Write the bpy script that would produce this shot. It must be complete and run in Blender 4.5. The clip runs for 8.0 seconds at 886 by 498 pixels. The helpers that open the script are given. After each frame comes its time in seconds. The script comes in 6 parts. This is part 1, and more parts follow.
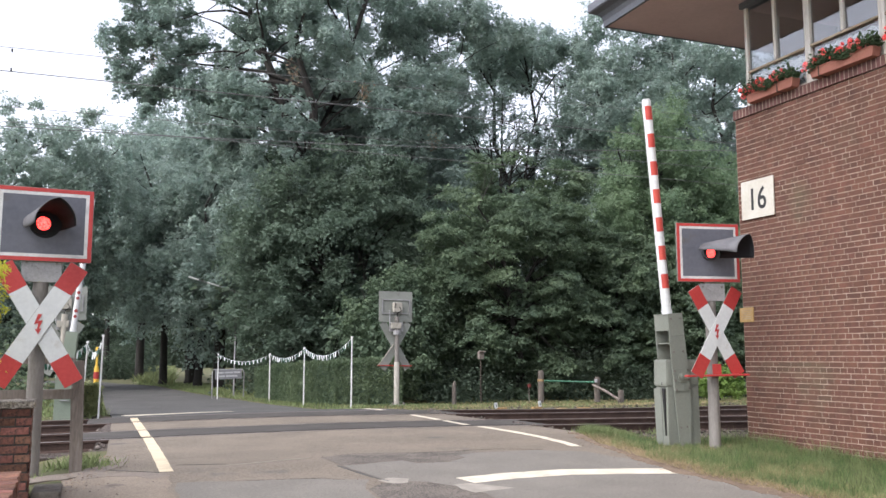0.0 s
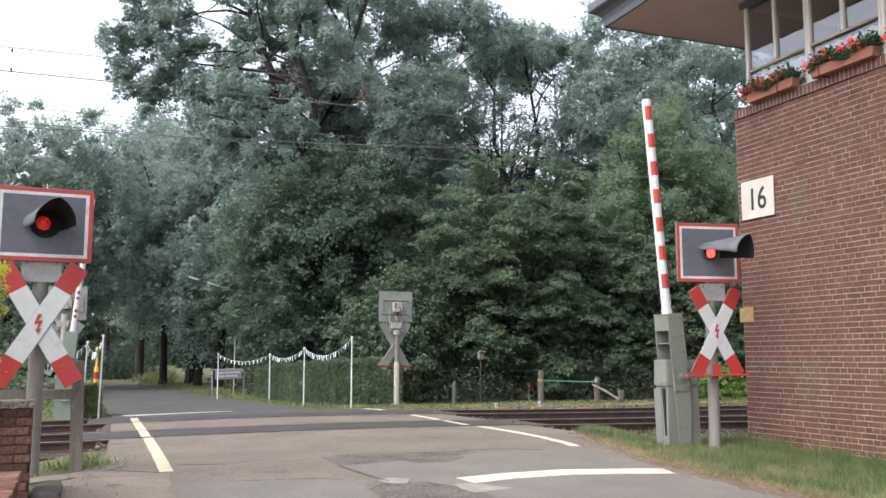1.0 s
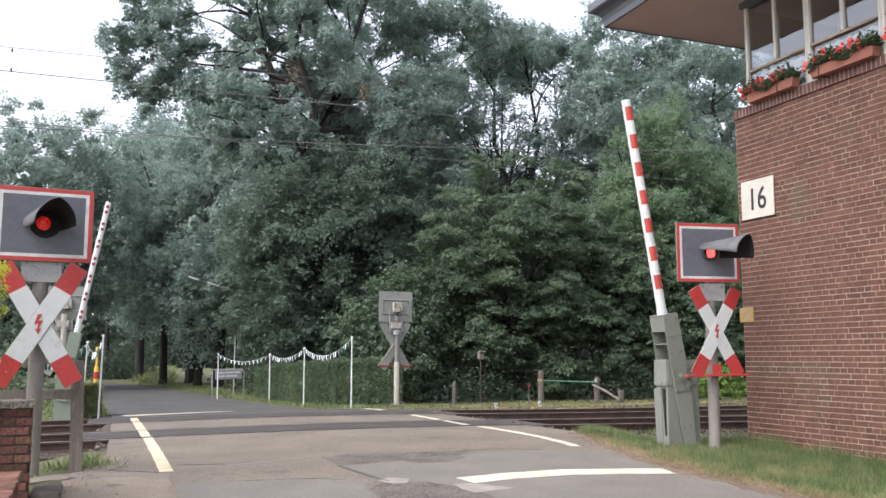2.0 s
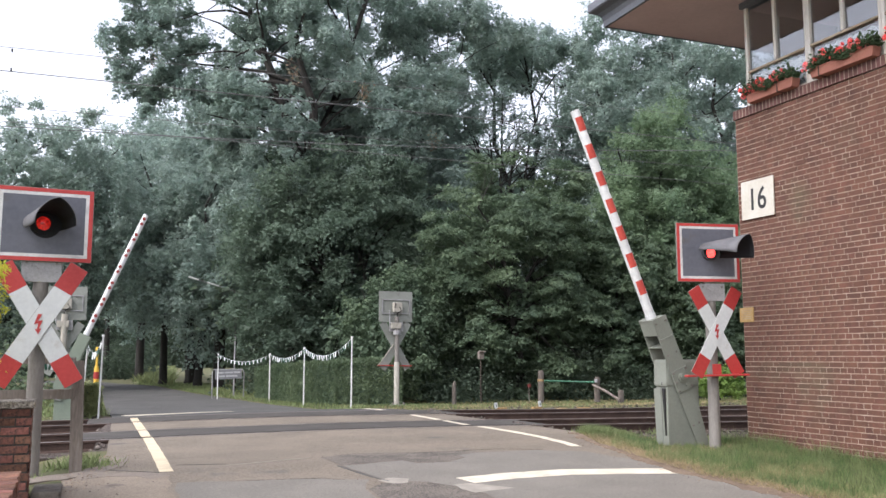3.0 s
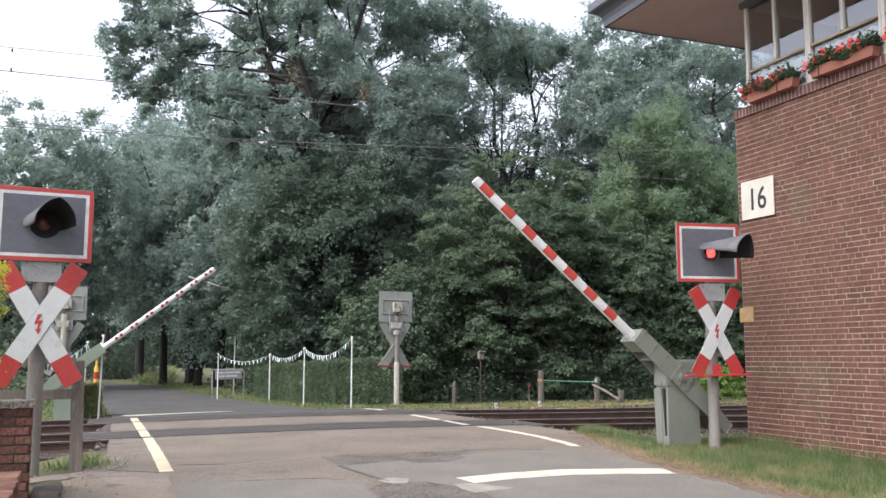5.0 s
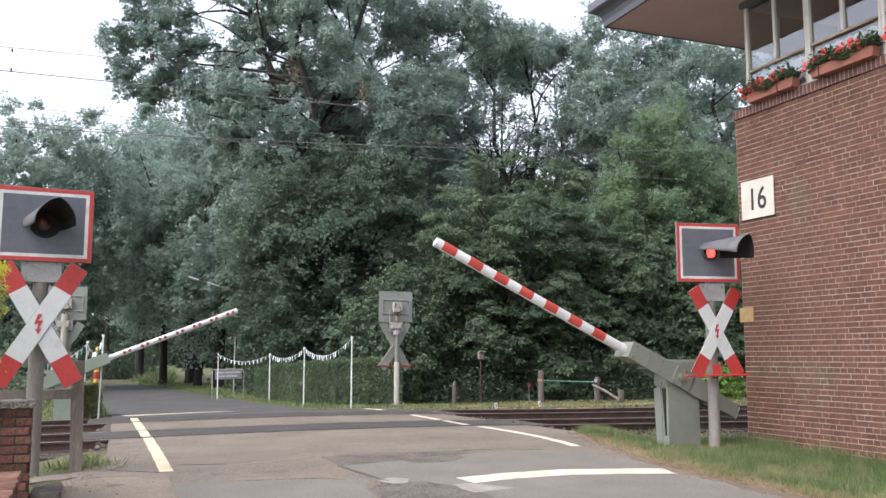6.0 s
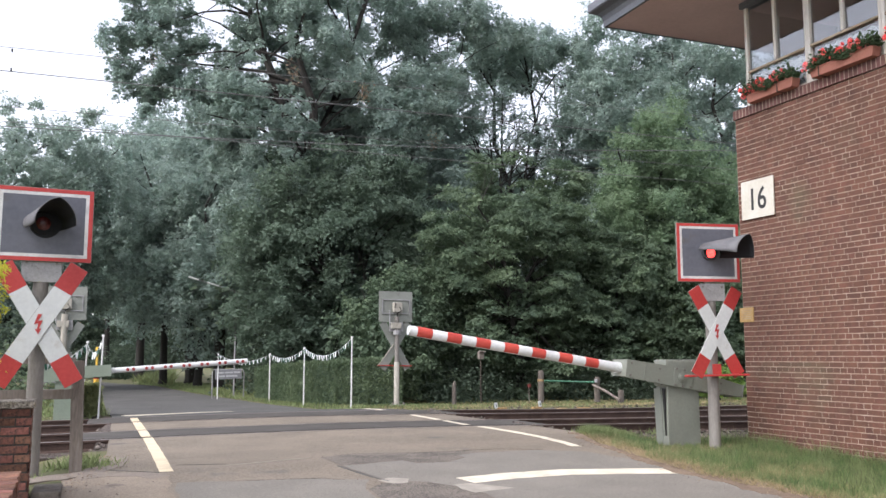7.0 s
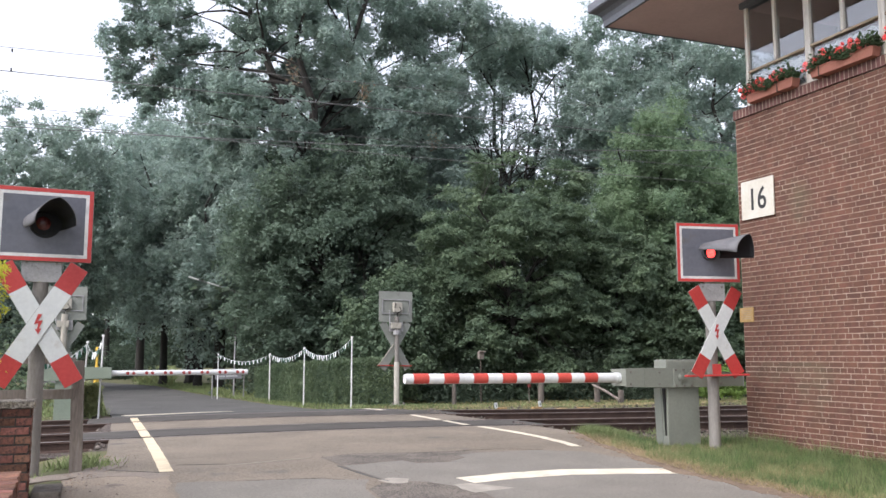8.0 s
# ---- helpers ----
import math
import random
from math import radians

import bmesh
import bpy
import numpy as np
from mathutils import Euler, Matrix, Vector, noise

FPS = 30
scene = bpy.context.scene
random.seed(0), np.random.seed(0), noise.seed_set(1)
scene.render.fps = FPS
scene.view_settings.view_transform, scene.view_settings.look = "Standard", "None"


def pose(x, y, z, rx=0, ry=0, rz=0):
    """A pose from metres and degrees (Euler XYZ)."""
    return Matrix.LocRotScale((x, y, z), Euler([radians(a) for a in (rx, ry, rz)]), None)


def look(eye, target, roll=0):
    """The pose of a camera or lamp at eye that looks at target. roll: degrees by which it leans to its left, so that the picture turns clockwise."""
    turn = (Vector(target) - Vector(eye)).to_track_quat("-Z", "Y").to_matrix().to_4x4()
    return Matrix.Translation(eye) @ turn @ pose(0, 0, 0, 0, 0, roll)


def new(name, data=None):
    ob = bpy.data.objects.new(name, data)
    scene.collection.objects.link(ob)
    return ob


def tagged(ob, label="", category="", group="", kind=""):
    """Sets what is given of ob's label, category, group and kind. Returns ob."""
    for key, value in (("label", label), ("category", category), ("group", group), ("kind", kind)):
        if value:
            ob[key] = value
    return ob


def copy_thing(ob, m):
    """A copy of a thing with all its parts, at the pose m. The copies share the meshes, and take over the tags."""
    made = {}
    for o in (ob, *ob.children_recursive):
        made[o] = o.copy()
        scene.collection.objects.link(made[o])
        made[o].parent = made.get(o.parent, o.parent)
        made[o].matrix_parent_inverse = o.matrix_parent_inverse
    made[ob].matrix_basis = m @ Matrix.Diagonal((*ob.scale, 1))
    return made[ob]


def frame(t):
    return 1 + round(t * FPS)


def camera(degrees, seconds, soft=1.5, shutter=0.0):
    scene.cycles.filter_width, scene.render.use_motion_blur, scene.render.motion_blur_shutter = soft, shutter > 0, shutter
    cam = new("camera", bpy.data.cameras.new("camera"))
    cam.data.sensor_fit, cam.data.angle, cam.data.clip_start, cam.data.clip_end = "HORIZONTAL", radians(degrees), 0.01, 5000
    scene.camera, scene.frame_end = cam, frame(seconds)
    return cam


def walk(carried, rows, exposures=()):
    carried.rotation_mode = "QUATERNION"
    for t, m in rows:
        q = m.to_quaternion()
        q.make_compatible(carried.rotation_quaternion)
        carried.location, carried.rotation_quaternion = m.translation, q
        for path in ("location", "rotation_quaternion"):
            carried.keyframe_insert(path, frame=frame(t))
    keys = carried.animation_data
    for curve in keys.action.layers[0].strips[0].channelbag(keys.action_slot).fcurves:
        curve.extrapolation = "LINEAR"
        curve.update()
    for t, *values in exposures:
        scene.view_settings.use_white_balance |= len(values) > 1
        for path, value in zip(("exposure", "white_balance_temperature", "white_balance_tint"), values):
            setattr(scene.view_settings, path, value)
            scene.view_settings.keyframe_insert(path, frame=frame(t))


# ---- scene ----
cam = camera(53.4, 8.0, soft=1.5)
EYE = (0.0, 0.0, 1.26)
VIEW = look(EYE, (EYE[0] + math.sin(radians(21.5)), EYE[1] + math.cos(radians(21.5)), EYE[2] + math.tan(radians(6.986))))
walk(cam, [(0.0, VIEW), (8.0, VIEW)], exposures=[(0.0, 1.37, 6300, 17), (8.0, 1.37, 6300, 17)])

# ---------------------------------------------------------------- light: bright hazy overcast
SUN_EL, SUN_AZ = 48.0, -112.0
world = bpy.data.worlds.new("hazy_sky")
scene.world = world
world.use_nodes = True
wn, wl = world.node_tree.nodes, world.node_tree.links
wn.clear()
sky = wn.new("ShaderNodeTexSky")
sky.sky_type = "NISHITA"
sky.sun_disc = False
sky.sun_elevation, sky.sun_rotation = radians(SUN_EL), radians(SUN_AZ)
sky.dust_density, sky.air_density, sky.ozone_density = 2.0, 1.0, 1.0
cloud = wn.new("ShaderNodeHueSaturation")
cloud.inputs["Saturation"].default_value = 0.3
cloud.inputs["Value"].default_value = 1.0
bg = wn.new("ShaderNodeBackground")
bg.inputs["Strength"].default_value = 0.15
wo = wn.new("ShaderNodeOutputWorld")
wl.new(sky.outputs[0], cloud.inputs["Color"])
wl.new(cloud.outputs[0], bg.inputs[0])
wl.new(bg.outputs[0], wo.inputs[0])

sun = new("sun", bpy.data.lights.new("sun", "SUN"))
sun.data.energy, sun.data.angle, sun.data.color = 0.9, radians(40), (1.0, 0.97, 0.93)
az, el = radians(SUN_AZ), radians(SUN_EL)
sun.matrix_world = look((math.sin(az) * math.cos(el) * 50, math.cos(az) * math.cos(el) * 50, math.sin(el) * 50), (0, 0, 0))


# ---------------------------------------------------------------- materials
def mat(name, c1, c2, rough=0.75, metal=0.0, scale=3.0, fine=60.0, bump=0.15, island=0.0, per_object=0.0, spec=0.35, mid=None, spot=None, spot_scale=1.2, spot_at=0.62, stretch=(1, 1, 1), grain=0.55):
    """Two noises mix c1 and c2; a third lays spots of another colour (stains, wear); random value per piece."""
    m = bpy.data.materials.new(name)
    m.use_nodes = True
    n, l = m.node_tree.nodes, m.node_tree.links
    b = n["Principled BSDF"]
    tc = n.new("ShaderNodeTexCoord")
    mp = n.new("ShaderNodeMapping")
    mp.inputs["Scale"].default_value = stretch
    l.new(tc.outputs["Object"], mp.inputs[0])
    big, small = n.new("ShaderNodeTexNoise"), n.new("ShaderNodeTexNoise")
    big.inputs["Scale"].default_value, big.inputs["Detail"].default_value = scale, 5.0
    small.inputs["Scale"].default_value, small.inputs["Detail"].default_value = fine, 3.0
    l.new(mp.outputs[0], big.inputs["Vector"])
    l.new(mp.outputs[0], small.inputs["Vector"])
    add = n.new("ShaderNodeMath")
    add.operation = "MULTIPLY_ADD"
    add.inputs[1].default_value, add.inputs[2].default_value = grain, (0.55 - grain) * 0.5
    l.new(small.outputs["Fac"], add.inputs[0])
    add2 = n.new("ShaderNodeMath")
    add2.operation = "MULTIPLY_ADD"
    add2.inputs[1].default_value = 0.9
    l.new(big.outputs["Fac"], add2.inputs[0])
    l.new(add.outputs[0], add2.inputs[2])
    ramp = n.new("ShaderNodeValToRGB")
    ramp.color_ramp.elements[0].position, ramp.color_ramp.elements[1].position = 0.5, 0.95
    ramp.color_ramp.elements[0].color, ramp.color_ramp.elements[1].color = (*c1, 1), (*c2, 1)
    if mid:
        ramp.color_ramp.elements.new(0.72).color = (*mid, 1)
    l.new(add2.outputs[0], ramp.inputs[0])
    out = ramp.outputs[0]
    if spot:
        sp = n.new("ShaderNodeTexNoise")
        sp.inputs["Scale"].default_value, sp.inputs["Detail"].default_value, sp.inputs["Roughness"].default_value = spot_scale, 8.0, 0.65
        l.new(mp.outputs[0], sp.inputs["Vector"])
        sr = n.new("ShaderNodeValToRGB")
        sr.color_ramp.elements[0].position, sr.color_ramp.elements[1].position = spot_at, spot_at + 0.1
        l.new(sp.outputs["Fac"], sr.inputs[0])
        mx = n.new("ShaderNodeMix")
        mx.data_type = "RGBA"
        l.new(sr.outputs[0], mx.inputs["Factor"])
        l.new(out, mx.inputs["A"])
        mx.inputs["B"].default_value = (*spot, 1)
        out = mx.outputs["Result"]
    if island or per_object:
        if island:
            src = n.new("ShaderNodeNewGeometry").outputs["Random Per Island"]
        else:
            src = n.new("ShaderNodeObjectInfo").outputs["Random"]
        amount = island or per_object
        rng = n.new("ShaderNodeMapRange")
        rng.inputs["To Min"].default_value, rng.inputs["To Max"].default_value = 1 - amount, 1 + amount
        l.new(src, rng.inputs["Value"])
        hsv = n.new("ShaderNodeHueSaturation")
        l.new(rng.outputs[0], hsv.inputs["Value"])
        hue = n.new("ShaderNodeMapRange")
        mul = n.new("ShaderNodeMath")
        mul.operation = "MULTIPLY"
        mul.inputs[1].default_value = 7.31
        fr = n.new("ShaderNodeMath")
        fr.operation = "FRACT"
        l.new(src, mul.inputs[0])
        l.new(mul.outputs[0], fr.inputs[0])
        hue.inputs["To Min"].default_value, hue.inputs["To Max"].default_value = 0.5 - 0.03 * amount, 0.5 + 0.03 * amount
        l.new(fr.outputs[0], hue.inputs["Value"])
        l.new(hue.outputs[0], hsv.inputs["Hue"])
        l.new(out, hsv.inputs["Color"])
        out = hsv.outputs[0]
    l.new(out, b.inputs["Base Color"])
    b.inputs["Roughness"].default_value, b.inputs["Metallic"].default_value = rough, metal
    b.inputs["Specular IOR Level"].default_value = spec
    if bump:
        bp = n.new("ShaderNodeBump")
        bp.inputs["Strength"].default_value, bp.inputs["Distance"].default_value = bump, 0.02
        l.new(add2.outputs[0], bp.inputs["Height"])
        l.new(bp.outputs[0], b.inputs["Normal"])
    return m


def leaf_mat(name, c1, c2, vary=0.15, through_light=1.0, gloss=0.14, rough=0.65):
    """Leaf: diffuse with some light let through, each leaf its own tone, and broad tone shifts over the crown."""
    m = mat(name, c1, c2, rough=rough, scale=0.45, fine=2.5, bump=0.0, island=vary, spec=gloss)
    n, l = m.node_tree.nodes, m.node_tree.links
    b = n["Principled BSDF"]
    tr = n.new("ShaderNodeBsdfTranslucent")
    src = b.inputs["Base Color"].links[0].from_socket
    tint = n.new("ShaderNodeMix")
    tint.data_type, tint.blend_type = "RGBA", "MULTIPLY"
    tint.inputs["Factor"].default_value = 1.0
    tint.inputs["B"].default_value = (through_light, through_light, through_light * 0.96, 1)
    l.new(src, tint.inputs["A"])
    l.new(tint.outputs["Result"], tr.inputs[0])
    both = n.new("ShaderNodeAddShader")
    l.new(b.outputs[0], both.inputs[0])
    l.new(tr.outputs[0], both.inputs[1])
    l.new(both.outputs[0], n["Material Output"].inputs[0])
    return m


def glow(name, colour, strength):
    """Lit lamp lens, ribbed glass in front of the bulb."""
    m = bpy.data.materials.new(name)
    m.use_nodes = True
    n, l = m.node_tree.nodes, m.node_tree.links
    b = n["Principled BSDF"]
    tc, v = n.new("ShaderNodeTexCoord"), n.new("ShaderNodeTexVoronoi")
    v.inputs["Scale"].default_value = 60.0
    l.new(tc.outputs["Object"], v.inputs["Vector"])
    rng = n.new("ShaderNodeMapRange")
    rng.inputs["From Max"].default_value = 0.7
    rng.inputs["To Min"].default_value, rng.inputs["To Max"].default_value = strength * 2.2, strength * 0.25
    l.new(v.outputs["Distance"], rng.inputs["Value"])
    l.new(rng.outputs[0], b.inputs["Emission Strength"])
    b.inputs["Emission Color"].default_value = (*colour, 1)
    b.inputs["Base Color"].default_value = (0.25, 0.02, 0.015, 1)
    b.inputs["Roughness"].default_value = 0.2
    return m


M_ASPHALT = mat("asphalt_old", (0.152, 0.129, 0.1), (0.238, 0.202, 0.155), rough=0.85, scale=0.9, fine=38, bump=0.5, grain=1.7, spot=(0.10, 0.094, 0.09), spot_scale=0.55, spot_at=0.6)
M_ASPHALT_PATCH = mat("asphalt_patch", (0.164, 0.152, 0.129), (0.216, 0.201, 0.171), rough=0.8, scale=1.4, fine=45, bump=0.4, grain=1.6)
M_ASPHALT_WORN = mat("asphalt_worn", (0.09, 0.079, 0.067), (0.21, 0.185, 0.154), rough=0.9, scale=3, fine=48, bump=0.8, grain=2.0)
# darker copy of the road asphalt, shade of the trees in its colour
M_ASPHALT_FAR = mat("asphalt_shade_tinted", (0.07, 0.069, 0.064), (0.114, 0.112, 0.104), rough=0.85, scale=0.8, fine=30, bump=0.3, grain=1.4)
M_LITTER = mat("dry_litter", (0.16, 0.11, 0.07), (0.34, 0.26, 0.17), rough=0.9, scale=4, bump=0.0, island=0.4)
M_PALE_WORN = mat("pale_scraped_asphalt", (0.26, 0.238, 0.2), (0.37, 0.34, 0.288), rough=0.9, scale=6, fine=60, bump=0.2)
M_TAR = mat("tar_seam", (0.07, 0.066, 0.062), (0.11, 0.105, 0.1), rough=0.6, scale=8)
M_RUBBER = mat("crossing_panel_dark", (0.053, 0.048, 0.042), (0.094, 0.086, 0.076), rough=0.75, scale=1.5, fine=50, bump=0.2)
M_PAINT = mat("road_paint", (0.5, 0.45, 0.35), (0.76, 0.69, 0.55), rough=0.7, scale=4, fine=70, bump=0.1, spot=(0.36, 0.33, 0.29), spot_scale=5, spot_at=0.63)
M_PAINT_CREAM = mat("road_paint_cream", (0.52, 0.43, 0.29), (0.76, 0.65, 0.46), rough=0.7, scale=4, fine=70, bump=0.1, spot=(0.4, 0.34, 0.26), spot_scale=6, spot_at=0.64)
M_GROUND = mat("ground_soil_grass", (0.055, 0.068, 0.025), (0.16, 0.15, 0.07), rough=0.95, scale=0.5, fine=12, bump=0.6, spot=(0.17, 0.14, 0.1), spot_scale=0.35)
M_DIRT = mat("roadside_dirt", (0.13, 0.096, 0.068), (0.25, 0.188, 0.134), rough=0.95, scale=2.5, fine=40, bump=0.6)
M_SAND = mat("sandy_soil", (0.17, 0.145, 0.12), (0.27, 0.23, 0.19), rough=0.95, scale=2.5, fine=40, bump=0.5)
M_BALLAST = mat("ballast_bed", (0.045, 0.036, 0.03), (0.13, 0.105, 0.09), rough=0.95, scale=6, fine=45, bump=1.0)
M_STONE = mat("ballast_stone", (0.07, 0.058, 0.05), (0.17, 0.145, 0.125), rough=0.9, scale=5, fine=40, bump=0.3, island=0.5)
M_RUST = mat("rail_rust", (0.035, 0.022, 0.017), (0.085, 0.055, 0.042), rough=0.85, scale=4, fine=60, bump=0.2)
M_RAILHEAD = mat("rail_head", (0.12, 0.1, 0.09), (0.28, 0.25, 0.23), rough=0.45, metal=0.6, scale=3, fine=40, bump=0.05)
M_SLEEPER = mat("sleeper_wood", (0.04, 0.032, 0.027), (0.1, 0.08, 0.065), rough=0.9, scale=3, fine=30, bump=0.5)
M_BRICK = mat("brick", (0.076, 0.036, 0.025), (0.15, 0.068, 0.045), rough=0.85, scale=5, fine=70, bump=0.35, per_object=0.15, spot=(0.105, 0.072, 0.045), spot_scale=0.6, spot_at=0.54)
M_BRICK_JOINED = mat("brick_joined", (0.076, 0.036, 0.025), (0.15, 0.068, 0.045), rough=0.85, scale=5, fine=70, bump=0.35, island=0.15, spot=(0.105, 0.072, 0.045), spot_scale=0.6, spot_at=0.54)
M_SOLDIER = mat("brick_dark", (0.085, 0.04, 0.036), (0.15, 0.07, 0.06), rough=0.8, scale=5, fine=70, bump=0.35, per_object=0.25)
M_MORTAR = mat("mortar", (0.26, 0.205, 0.155), (0.48, 0.4, 0.32), rough=0.95, scale=4, fine=80, bump=0.4)
M_PILLAR_BRICK = mat("pillar_brick", (0.095, 0.048, 0.038), (0.235, 0.108, 0.074), rough=0.9, scale=7, fine=60, bump=0.6, per_object=0.42, spot=(0.05, 0.038, 0.034), spot_scale=5, spot_at=0.56)
M_PILLAR_MORTAR = mat("pillar_mortar", (0.04, 0.035, 0.03), (0.1, 0.09, 0.08), rough=0.95, scale=8, fine=60, bump=0.4)
M_CAP = mat("cap_concrete", (0.1, 0.086, 0.07), (0.5, 0.45, 0.38), rough=0.95, scale=42, fine=120, bump=0.9, grain=0.9, spot=(0.12, 0.1, 0.085), spot_scale=26, spot_at=0.56)
M_KERB = mat("old_kerb_stone", (0.08, 0.07, 0.058), (0.18, 0.158, 0.132), rough=0.95, scale=9, fine=60, bump=0.7)
M_POST = mat("grey_post", (0.155, 0.144, 0.128), (0.255, 0.238, 0.214), rough=0.85, scale=3, fine=60, bump=0.2, stretch=(1, 1, 0.25))
M_PALE_POST = mat("pale_post", (0.27, 0.255, 0.21), (0.43, 0.41, 0.35), rough=0.7, scale=3, fine=50, bump=0.1, spot=(0.2, 0.13, 0.08), spot_scale=5, spot_at=0.57, stretch=(1, 1, 0.3))
M_WOOD = mat("weathered_wood", (0.12, 0.1, 0.085), (0.24, 0.21, 0.18), rough=0.9, scale=6, fine=50, bump=0.5, stretch=(1, 1, 0.2))
M_WOOD_DARK = mat("dark_weathered_wood", (0.075, 0.065, 0.055), (0.15, 0.13, 0.11), rough=0.9, scale=6, fine=50, bump=0.5, stretch=(1, 1, 0.2))
M_MACHINE = mat("grey_green_paint", (0.16, 0.172, 0.142), (0.207, 0.22, 0.184), rough=0.6, scale=1.2, fine=30, bump=0.04, spot=(0.16, 0.17, 0.14), spot_scale=3, spot_at=0.64)
M_MACHINE_GREEN = mat("pale_green_paint", (0.165, 0.205, 0.155), (0.215, 0.255, 0.195), rough=0.6, scale=1.5, fine=30, bump=0.04)
M_DARK = mat("dark_gap", (0.012, 0.012, 0.012), (0.025, 0.024, 0.022), rough=0.8, scale=6)
M_BOLT = mat("bolt_steel", (0.12, 0.11, 0.1), (0.25, 0.23, 0.2), rough=0.6, metal=0.5, scale=20)
M_WHITE = mat("white_enamel", (0.46, 0.485, 0.475), (0.56, 0.585, 0.57), rough=0.45, scale=1.5, fine=25, bump=0.02, spot=(0.44, 0.44, 0.41), spot_scale=4, spot_at=0.62)
M_RED = mat("red_enamel", (0.32, 0.03, 0.028), (0.43, 0.052, 0.045), rough=0.45, scale=2, fine=30, bump=0.02)
M_BOARD = mat("signal_board_dark", (0.075, 0.08, 0.095), (0.11, 0.115, 0.135), rough=0.55, scale=1.5, fine=20, bump=0.02, spot=(0.085, 0.08, 0.075), spot_scale=2.5)
M_BORDER = mat("board_border_white", (0.4, 0.4, 0.39), (0.6, 0.6, 0.58), rough=0.6, scale=12, fine=60, bump=0.05, spot=(0.22, 0.2, 0.18), spot_scale=14, spot_at=0.62)
M_HOOD = mat("hood_black", (0.012, 0.013, 0.015), (0.022, 0.023, 0.026), rough=0.85, scale=4, spec=0.2)
M_HOUSING = mat("lamp_housing_grey", (0.034, 0.035, 0.039), (0.056, 0.057, 0.063), rough=0.7, scale=6)
M_HOOD_TOP = mat("hood_grey", (0.085, 0.085, 0.09), (0.14, 0.14, 0.145), rough=0.55, scale=5)
M_BACK = mat("board_back_grey", (0.175, 0.187, 0.163), (0.24, 0.253, 0.223), rough=0.7, scale=2, fine=30, bump=0.03, spot=(0.15, 0.14, 0.12), spot_scale=5, spot_at=0.64)
M_GALV = mat("galvanised_plate", (0.22, 0.22, 0.22), (0.34, 0.34, 0.335), rough=0.6, metal=0.2, scale=6, fine=50, spot=(0.14, 0.13, 0.125), spot_scale=7)
M_LENS_OFF = mat("lens_unlit", (0.05, 0.012, 0.012), (0.09, 0.02, 0.018), rough=0.25, scale=30, bump=0.1, spec=0.5)
M_LENS_ON = glow("lens_lit", (1.0, 0.057, 0.045), 1.9)
M_LENS_DIM = glow("lens_fading", (1.0, 0.03, 0.02), 0.15)
M_BOOM = mat("boom_white", (0.47, 0.485, 0.475), (0.62, 0.635, 0.62), rough=0.5, scale=3, fine=40, bump=0.03)
M_BOOM_RED = mat("boom_red", (0.38, 0.045, 0.035), (0.5, 0.08, 0.055), rough=0.5, scale=3, fine=40, bump=0.02)
M_REFLECTOR = mat("red_reflector_plastic", (0.2, 0.03, 0.028), (0.3, 0.05, 0.042), rough=0.35, scale=20)
M_PLATE = mat("cream_sign_enamel", (0.47, 0.44, 0.36), (0.57, 0.55, 0.48), rough=0.5, scale=2.5, fine=20, bump=0.02, spot=(0.55, 0.45, 0.3), spot_scale=3, spot_at=0.66)
M_NOTICE = mat("notice_grey", (0.15, 0.153, 0.16), (0.22, 0.224, 0.23), rough=0.7, scale=6, fine=40)
M_NOTICE_TEXT = mat("notice_lettering", (0.34, 0.34, 0.34), (0.46, 0.46, 0.46), rough=0.7, scale=30, fine=120)
# red taken darker for the shade under the branches, by colour alone
M_SHADED_RED = mat("shade_darkened_red", (0.14, 0.022, 0.02), (0.2, 0.035, 0.03), rough=0.6, scale=20)
M_SANDY_ASPHALT = mat("sandy_asphalt", (0.2, 0.167, 0.128), (0.3, 0.25, 0.193), rough=0.92, scale=1.6, fine=42, bump=0.4, grain=1.1, spot=(0.15, 0.126, 0.104), spot_scale=1.6, spot_at=0.58)
M_INK = mat("black_lettering", (0.015, 0.015, 0.016), (0.03, 0.03, 0.03), rough=0.5, scale=5)
M_YELLOW = mat("yellow_notice", (0.3, 0.19, 0.065), (0.41, 0.27, 0.11), rough=0.6, scale=9, fine=40, spot=(0.4, 0.27, 0.12), spot_scale=20, spot_at=0.55)
M_DULL_YELLOW = mat("dull_yellow", (0.24, 0.15, 0.06), (0.4, 0.27, 0.12), rough=0.8, scale=8, spot=(0.1, 0.07, 0.05), spot_scale=9)
M_YELLOW_PAINT = mat("yellow_paint", (0.62, 0.38, 0.04), (0.75, 0.5, 0.08), rough=0.6, scale=6)
M_FRAME = mat("window_frame_cream", (0.5, 0.48, 0.43), (0.7, 0.68, 0.63), rough=0.6, scale=4, fine=40, bump=0.05, spot=(0.3, 0.24, 0.16), spot_scale=6, spot_at=0.68, stretch=(1, 1, 0.3))
M_SILLWOOD = mat("sill_weathered", (0.2, 0.15, 0.1), (0.4, 0.33, 0.24), rough=0.8, scale=5, fine=40, bump=0.1)
M_SOFFIT = mat("soffit_brown", (0.54, 0.395, 0.385), (0.63, 0.475, 0.46), rough=0.75, scale=1.2, fine=15, bump=0.03)
M_FASCIA = mat("fascia_slate_grey", (0.1, 0.108, 0.125), (0.16, 0.168, 0.19), rough=0.6, scale=2, fine=25, bump=0.05)
M_TERRACOTTA = mat("terracotta_planter", (0.25, 0.1, 0.07), (0.34, 0.145, 0.105), rough=0.8, scale=4, fine=40, bump=0.05)
